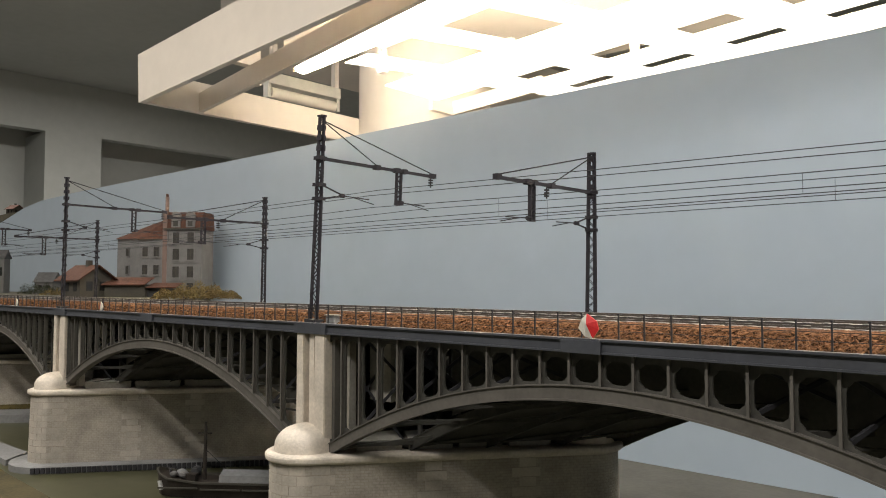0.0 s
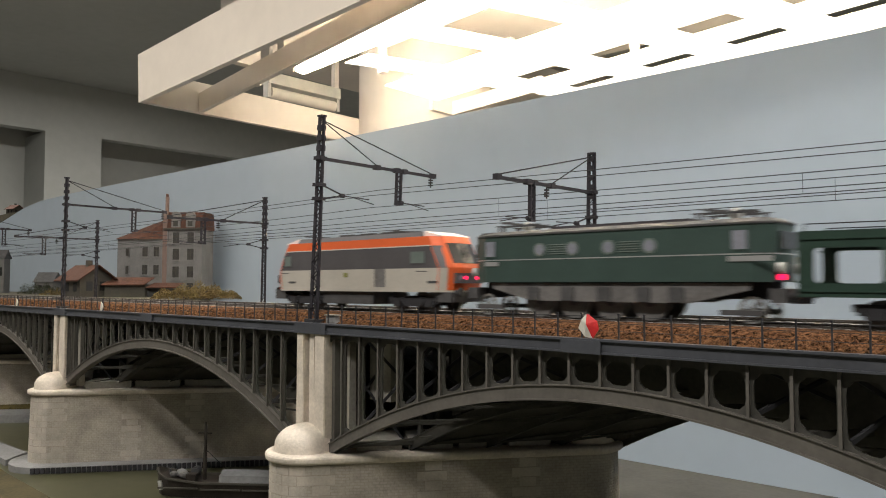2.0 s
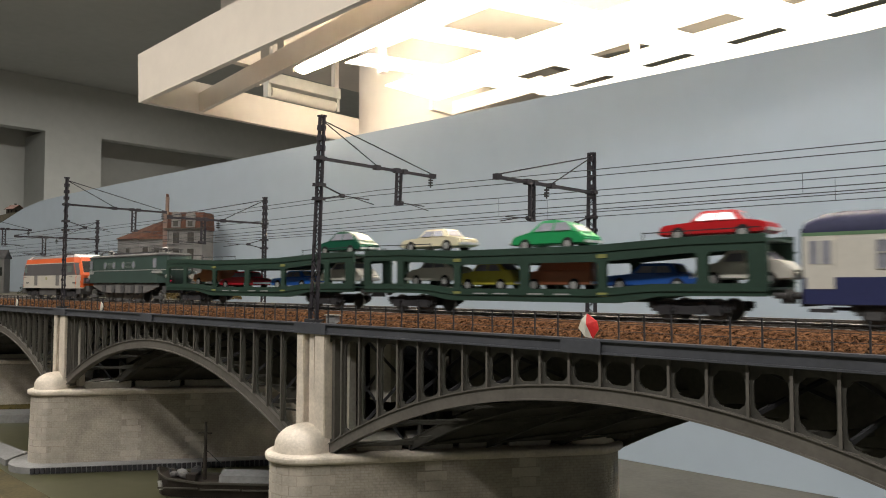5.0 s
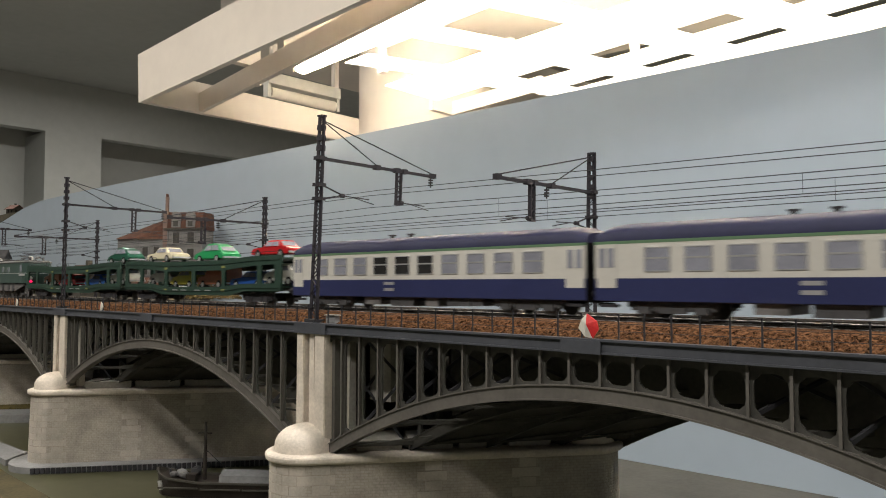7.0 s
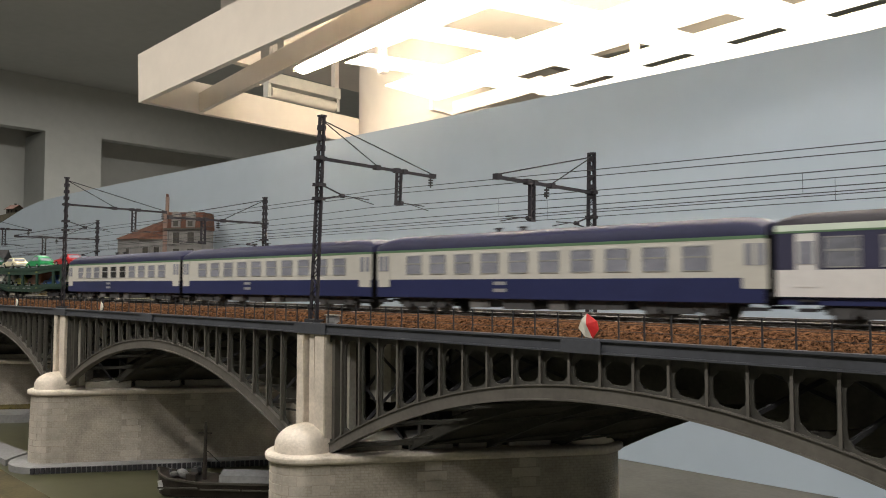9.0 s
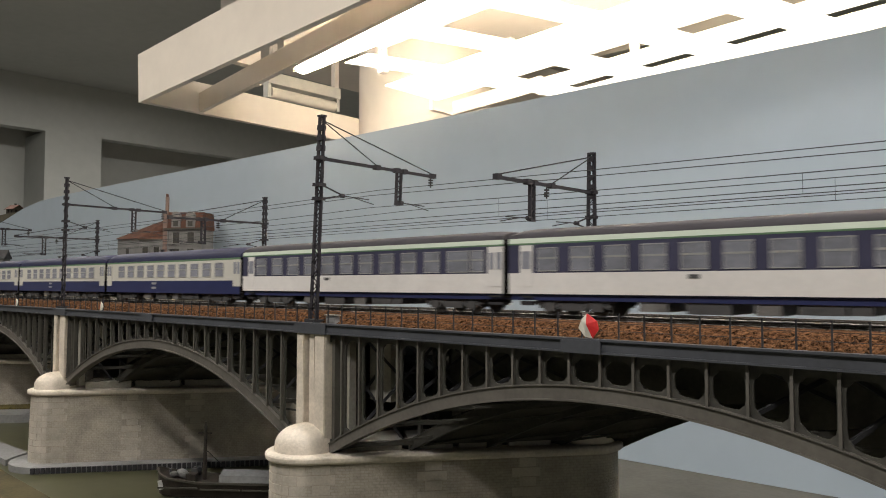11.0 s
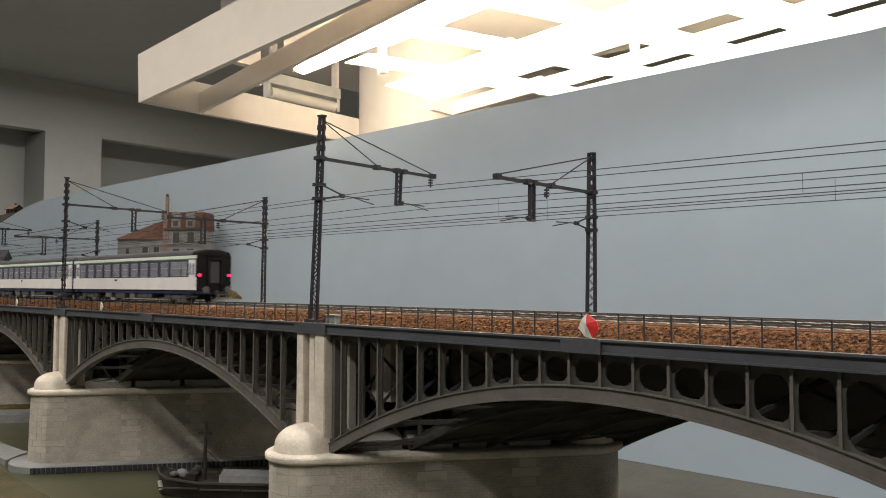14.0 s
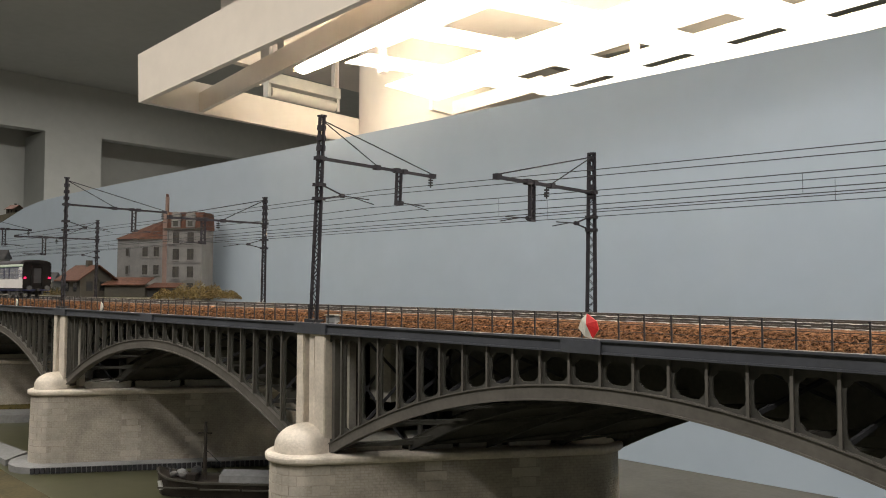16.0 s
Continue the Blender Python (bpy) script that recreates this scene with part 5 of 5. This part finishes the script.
def town_house():
    t = thing("town_house", "tall pale town house with red mansard roof", "house", -65.4, 21.2, -.25, 38.0)
    t.matrix_basis = t.matrix_basis @ Matrix.Diagonal((1, 1, 1.06, 1))
    # local: x along the front, y away from the street
    bm = B()
    bx(bm, 1.0, 6.4, 0, 4.2, 0, 8.9)
    part("main_wall", bm, RENDERWALL, t)
    bm = B()
    prism(bm, [(1.0, 0), (1.0, 3.9), (-2.9, 3.9), (-2.9, .3)], lambda x, y: (x, y, 0), lambda x, y: (x, y, 7.6))
    part("wing_wall", bm, RENDERWALL, t)
    bm = B()
    prism(bm, [(-2.9, .3), (-2.9, 3.9), (-6.8, 3.4), (-6.8, 1.7)], lambda x, y: (x, y, 0), lambda x, y: (x, y, 7.8))
    part("side_wall", bm, RENDERWALL, t)
    bm = B()
    prism(bm, [(-.1, 8.9), (4.4, 8.9), (4.0, 11.2), (.3, 11.2)], lambda y, z: (1.05, y, z), lambda y, z: (6.5, y, z))
    part("mansard_roof", bm, ROOFTILE, t)
    bm = B()
    loft(bm, [[(1.1, .0, 7.6), (1.1, 4.0, 7.6), (-7.1, 3.7, 7.7), (-7.1, 1.4, 7.7), (-2.9, 0, 7.7)], [(1.1, 1.8, 10.6), (1.1, 2.4, 10.6), (-4.0, 2.4, 8.9), (-4.0, 2.2, 8.9), (-2.0, 1.8, 9.6)]])
    part("hip_roof", bm, ROOFTILE, t)
    bm = B()
    bx(bm, .75, 1.35, -.12, 3.9, 0, 11.3)
    bx(bm, .9, 1.2, .25, .85, 11.3, 13.3)
    part("party_wall", bm, PINK, t, "pinkish brick party wall with chimney")
    bm = B()
    for y in (.3, .7):
        cyl(bm, (1.05, y, 13.3), (1.05, y, 13.7), .1, 8)
    part("chimney_pot", bm, ROOFTILE, t)
    for z in (2.0, 4.4, 6.7):
        bm = B()
        bx(bm, 1.35, 6.5, -.12, 0, z, z + .16)
        part("string_course", bm, RENDERWALL, t)
    bm = B()
    bx(bm, .9, 6.6, -.3, 0, 8.85, 9.05)
    bx(bm, -2.95, 1.0, .0, .3, 7.5, 7.65)
    part("cornice", bm, RENDERTAN, t)
    for x in (2.2, 4.3):
        for z in (.3, 2.5, 4.85, 7.05):
            facade_window(t, x, z, .95, 1.45)
        bm = B()
        bx(bm, x - .15, x + 1.1, -.25, 1.2, 9.15, 10.7)
        d = part("dormer", bm, RENDERWALL, t, "pale framed dormer window")
        bm = B()
        bx(bm, x + .12, x + .82, -.28, -.22, 9.3, 10.4)
        part("pane", bm, HOUSEPANE, d)
        bm = B()
        cyl(bm, (x + .47, -.3, 10.6), (x + .47, 1.2, 10.6), .66, 14)
        part("dormer_roof", bm, RENDERWALL, d)
    for x, y in ((-2.3, .16), (-.6, .035)):
        for z in (.5, 2.9, 5.3):
            facade_window(t, x, z, .8, 1.25, y)
    for z in (.5, 2.9, 5.3):
        bm = B()
        m = Matrix.Translation((-4.85, .95, 0)) @ Matrix.Rotation(math.atan2(-1.4, 3.9), 4, "Z")
        bx(bm, -.35, .35, -.1, .05, z, z + 1.25, m)
        f = part("window", bm, RENDERWALL, t)
        bm = B()
        bx(bm, -.27, .27, -.12, .05, z + .1, z + 1.15, m)
        part("pane", bm, HOUSEPANE, f)


def cottage(x, y, z, rz, s, name, label):
    t = thing(name, label, "house", x, y, z, rz)
    bm = B()
    prism(bm, [(-2.4 * s, 0), (2.4 * s, 0), (2.4 * s, 2.7 * s), (0, 4.4 * s), (-2.4 * s, 2.7 * s)], lambda a, c: (0, a, c), lambda a, c: (-4.8 * s, a, c))
    part("wall", bm, RENDERTAN, t)
    for sg in (-1, 1):
        bm = B()
        prism(bm, [(0, 4.55 * s), (sg * 3.1 * s, 2.4 * s), (sg * 3.1 * s, 2.22 * s), (0, 4.37 * s)], lambda a, c: (.7 * s, a, c), lambda a, c: (-5.4 * s, a, c))
        part("roof_slope", bm, ROOFTILE, t)
    bm = B()
    bx(bm, -2.2 * s, -1.6 * s, -.35 * s, .35 * s, 4.2 * s, 5.2 * s)
    part("chimney", bm, RENDERTAN, t)
    for a in (-1.5, .5):
        bm = B()
        bx(bm, -.02, .06, a * s, (a + .9) * s, .9 * s, 2.2 * s)
        part("window", bm, PANEDARK, t)
    for a in (-3.6, -1.6):
        bm = B()
        bx(bm, a * s, (a + .8) * s, -2.46 * s, -2.38 * s, .8 * s, 2.0 * s)
        part("window", bm, PANEDARK, t)
    bm = B()
    bx(bm, -.05, .9 * s, -.2, .2, 2.5 * s, 2.7 * s)
    part("balcony", bm, RENDERTAN, t)


def shed():
    t = thing("shed", "low timber shed with a rusty red roof", "shed", -60.6, 16.2, -.25, 42.0)
    bm = B()
    bx(bm, -4.4, .9, 0, 2.6, 0, 1.65)
    part("wall", bm, RENDERTAN, t)
    bm = B()
    bx(bm, .9, 4.6, .8, 2.6, 0, 1.2)
    part("lean_to", bm, UNDER, t)
    bm = B()
    prism(bm, [(-.4, 1.55), (2.9, 2.5), (2.9, 2.62), (-.4, 1.67)], lambda y, z: (-4.7, y, z), lambda y, z: (1.0, y, z))
    part("roof", bm, ROOFTILE, t)
    bm = B()
    prism(bm, [(0, 1.2), (2.9, 1.8), (2.9, 1.9), (0, 1.3)], lambda y, z: (1.0, y, z), lambda y, z: (5.0, y, z))
    part("lean_to_roof", bm, ROOFTILE, t, "dull red corrugated roof")


def far_blocks():
    for x, y, w, h, d in ((-126.5, 18.2, 2.4, 6.6, 2), (-106, 19.0, 3.2, 2.0, 3)):
        t = thing("far_house", "distant pale house below the sky board", "house", x, y, -.25, 42, "distant houses")
        bm = B()
        bx(bm, 0, w, 0, d, 0, h)
        part("wall", bm, RENDERWALL, t)
        bm = B()
        prism(bm, [(-.3, h), (d + .3, h), (d / 2, h + 1.8)], lambda a, c: (-.2, a, c), lambda a, c: (w + .2, a, c))
        part("roof", bm, UNDER, t)
        for k in range(2):
            bm = B()
            bx(bm, w * (.2 + .45 * k), w * (.4 + .45 * k), -.05, .02, h * .5, h * .75)
            part("window", bm, PANEDARK, t)


def bush(x, y, z, sx, sy, sz, n, leafmat, label, name="bush", rz=42.0, seed=1):
    """Foliage of many small tilted leaf clumps over short twigs."""
    rnd = random.Random(seed)
    t = thing(name, label, "bush", x, y, z, rz)
    vs, fs = [], []
    for i in range(n):
        a, r = rnd.uniform(0, math.tau), math.sqrt(rnd.random())
        px, py = math.cos(a) * r * sx, math.sin(a) * r * sy
        top = sz * (1 - r * r) ** .5 * (.72 + .28 * math.sin(px * 2.1 + seed) * math.cos(py * 1.7 + px))
        pz = top * rnd.uniform(.05, 1) ** .6 * rnd.uniform(.8, 1.22)
        c = Vector((px, py, pz))
        for k in range(2):
            q = Euler((rnd.uniform(0, 6), rnd.uniform(0, 6), rnd.uniform(0, 6))).to_matrix()
            s = rnd.uniform(.035, .1)
            b = len(vs)
            for v in ((-1, -.5, 0), (.2, -.8, .3), (1, .1, 0), (.1, .8, -.3)):
                vs.append(tuple((c + q @ (Vector(v) * s)) * K))
            fs.append((b, b + 1, b + 2, b + 3))
    me = bpy.data.meshes.new("foliage")
    me.from_pydata(vs, [], fs)
    me.materials.append(leafmat)
    ob = new("foliage", me)
    ob.parent = t
    tagged(ob, kind="stuff")
    bm = B()
    for k in range(6):
        a = k * 1.05
        cyl(bm, (math.cos(a) * sx * .2, math.sin(a) * sy * .2, -.02), (math.cos(a) * sx * .6, math.sin(a) * sy * .6, sz * .5), .06, 5, .02)
    part("stem", bm, HULL, t)


def barge():
    t = thing("river_barge", "dark wooden river barge with mast moored by the pier", "boat", -12.3, .15, -13.45, 38.0)
    L = 14.0
    bm = B()
    rings = []
    for x, w, z in ((-5.0, .12, 1.75), (-4.6, .7, 1.5), (-3.8, 1.1, 1.25), (-1.5, 1.3, 1.05), (6.0, 1.3, 1.05), (8.6, .9, 1.3)):
        rings.append([(x, -w, z), (x, w, z), (x + .15, w * .8, .05), (x + .15, -w * .8, .05)])
    loft(bm, rings)
    part("hull", bm, HULL, t, "dark tarred wooden hull")
    bm = B()
    for s in (-1, 1):
        for (x0, w0, z0), (x1, w1, z1) in zip(((-5, .12, 1.75), (-4.6, .7, 1.5), (-3.8, 1.1, 1.25), (-1.5, 1.3, 1.05)), ((-4.6, .7, 1.5), (-3.8, 1.1, 1.25), (-1.5, 1.3, 1.05), (6, 1.3, 1.05))):
            beam(bm, (x0, s * w0, z0 + .06), (x1, s * w1, z1 + .06), .14)
    part("gunwale", bm, RENDERTAN, t)
    bm = B()
    cyl(bm, (-1.6, 0, 1.0), (-1.55, 0, 5.1), .16, 10, .1)
    beam(bm, (-2.1, 0, 4.3), (-1.1, 0, 4.3), .1)
    part("mast", bm, HULL, t)
    bm = B()
    cyl(bm, (-1.6, 0, 3.2), (.2, .7, 1.2), .025, 5)
    part("stay", bm, DARK, t)
    bm = B()
    bx(bm, -2.6, -1.9, -.9, -.35, 1.05, 1.6)
    part("crate", bm, HULL, t)
    bm = B()
    cyl(bm, (-2.4, .2, 1.55), (-2.4, .75, 1.55), .3, 12)
    bx(bm, -2.6, -2.2, .1, .2, 1.05, 1.75)
    bx(bm, -2.6, -2.2, .75, .85, 1.05, 1.75)
    part("windlass", bm, UNDER, t)
    bm = B()
    cyl(bm, (-4.1, 0, 1.2), (-4.1, 0, 1.75), .09, 8)
    part("bollard", bm, UNDER, t)
    for x, z in ((-3.0, .75), (0, .68), (3.0, .68)):
        bm = B()
        bx(bm, x - 1.4, x + 1.4, -1.36, -1.24, z - .05, z + .05)
        part("rubbing_strake", bm, RENDERTAN, t)
    bm = B()
    prism(bm, [(-1.0, 1.05), (1.0, 1.05), (.85, 1.55), (0, 1.8), (-.85, 1.55)], lambda y, z: (-.2, y, z), lambda y, z: (5.6, y, z))
    part("hatch_cover", bm, QUAY, t, "pale tarpaulin hatch cover")
    for x, y, r in ((-3.3, .1, .34), (-2.9, -.4, .3), (-3.7, -.3, .26)):
        bm = B()
        bmesh.ops.create_icosphere(bm, subdivisions=2, radius=r, matrix=Matrix.Translation((x, y, 1.45)) @ Matrix.Diagonal((1.2, 1, .9, 1)))
        part("sack", bm, QUAY if r > .3 else DIRTY, t, "pale heaped sack")
    bm = B()
    cyl(bm, (-4.55, -.75, 1.1), (-4.35, -.85, .5), .16, 10)
    part("fender", bm, LENS, t)


def hill_house():
    bm = B()
    bx(bm, -215, -152, 34, 56, -100, 19.0)
    setting("shelf", bm, GROUND, "raised earth shelf behind the sky board", "shelf")
    cottage(-170.5, 36.6, 19.0, 20, .55, "hill_cottage", "tiny tan cottage with red roof on a high shelf")


town_house()
cottage(-64.4, 12.4, -.25, 9.0, .93, "cottage", "small tan cottage with overhanging red roof")
shed()
far_blocks()
bush(-43.4, 15.0, -.25, 5.2, 2.0, 2.0, 5600, LEAF, "dry golden-brown bushes beside the line")
bush(-95.5, 16.2, -.25, 3.6, 1.6, 2.4, 1400, LEAFDARK, "dark green bushes below the houses", seed=4)
bush(-84, 15, -.25, 3.0, 1.5, 1.3, 700, LEAF, "low dry scrub beside the cottage", seed=7)
barge()
hill_house()


def motions():
    for ob, q0, y, z, rz in MOVERS:
        walk(ob, [(t, pose((q0 - d) * K, y * K, z * K, 0, 0, rz)) for t, d in RUN])


motions()
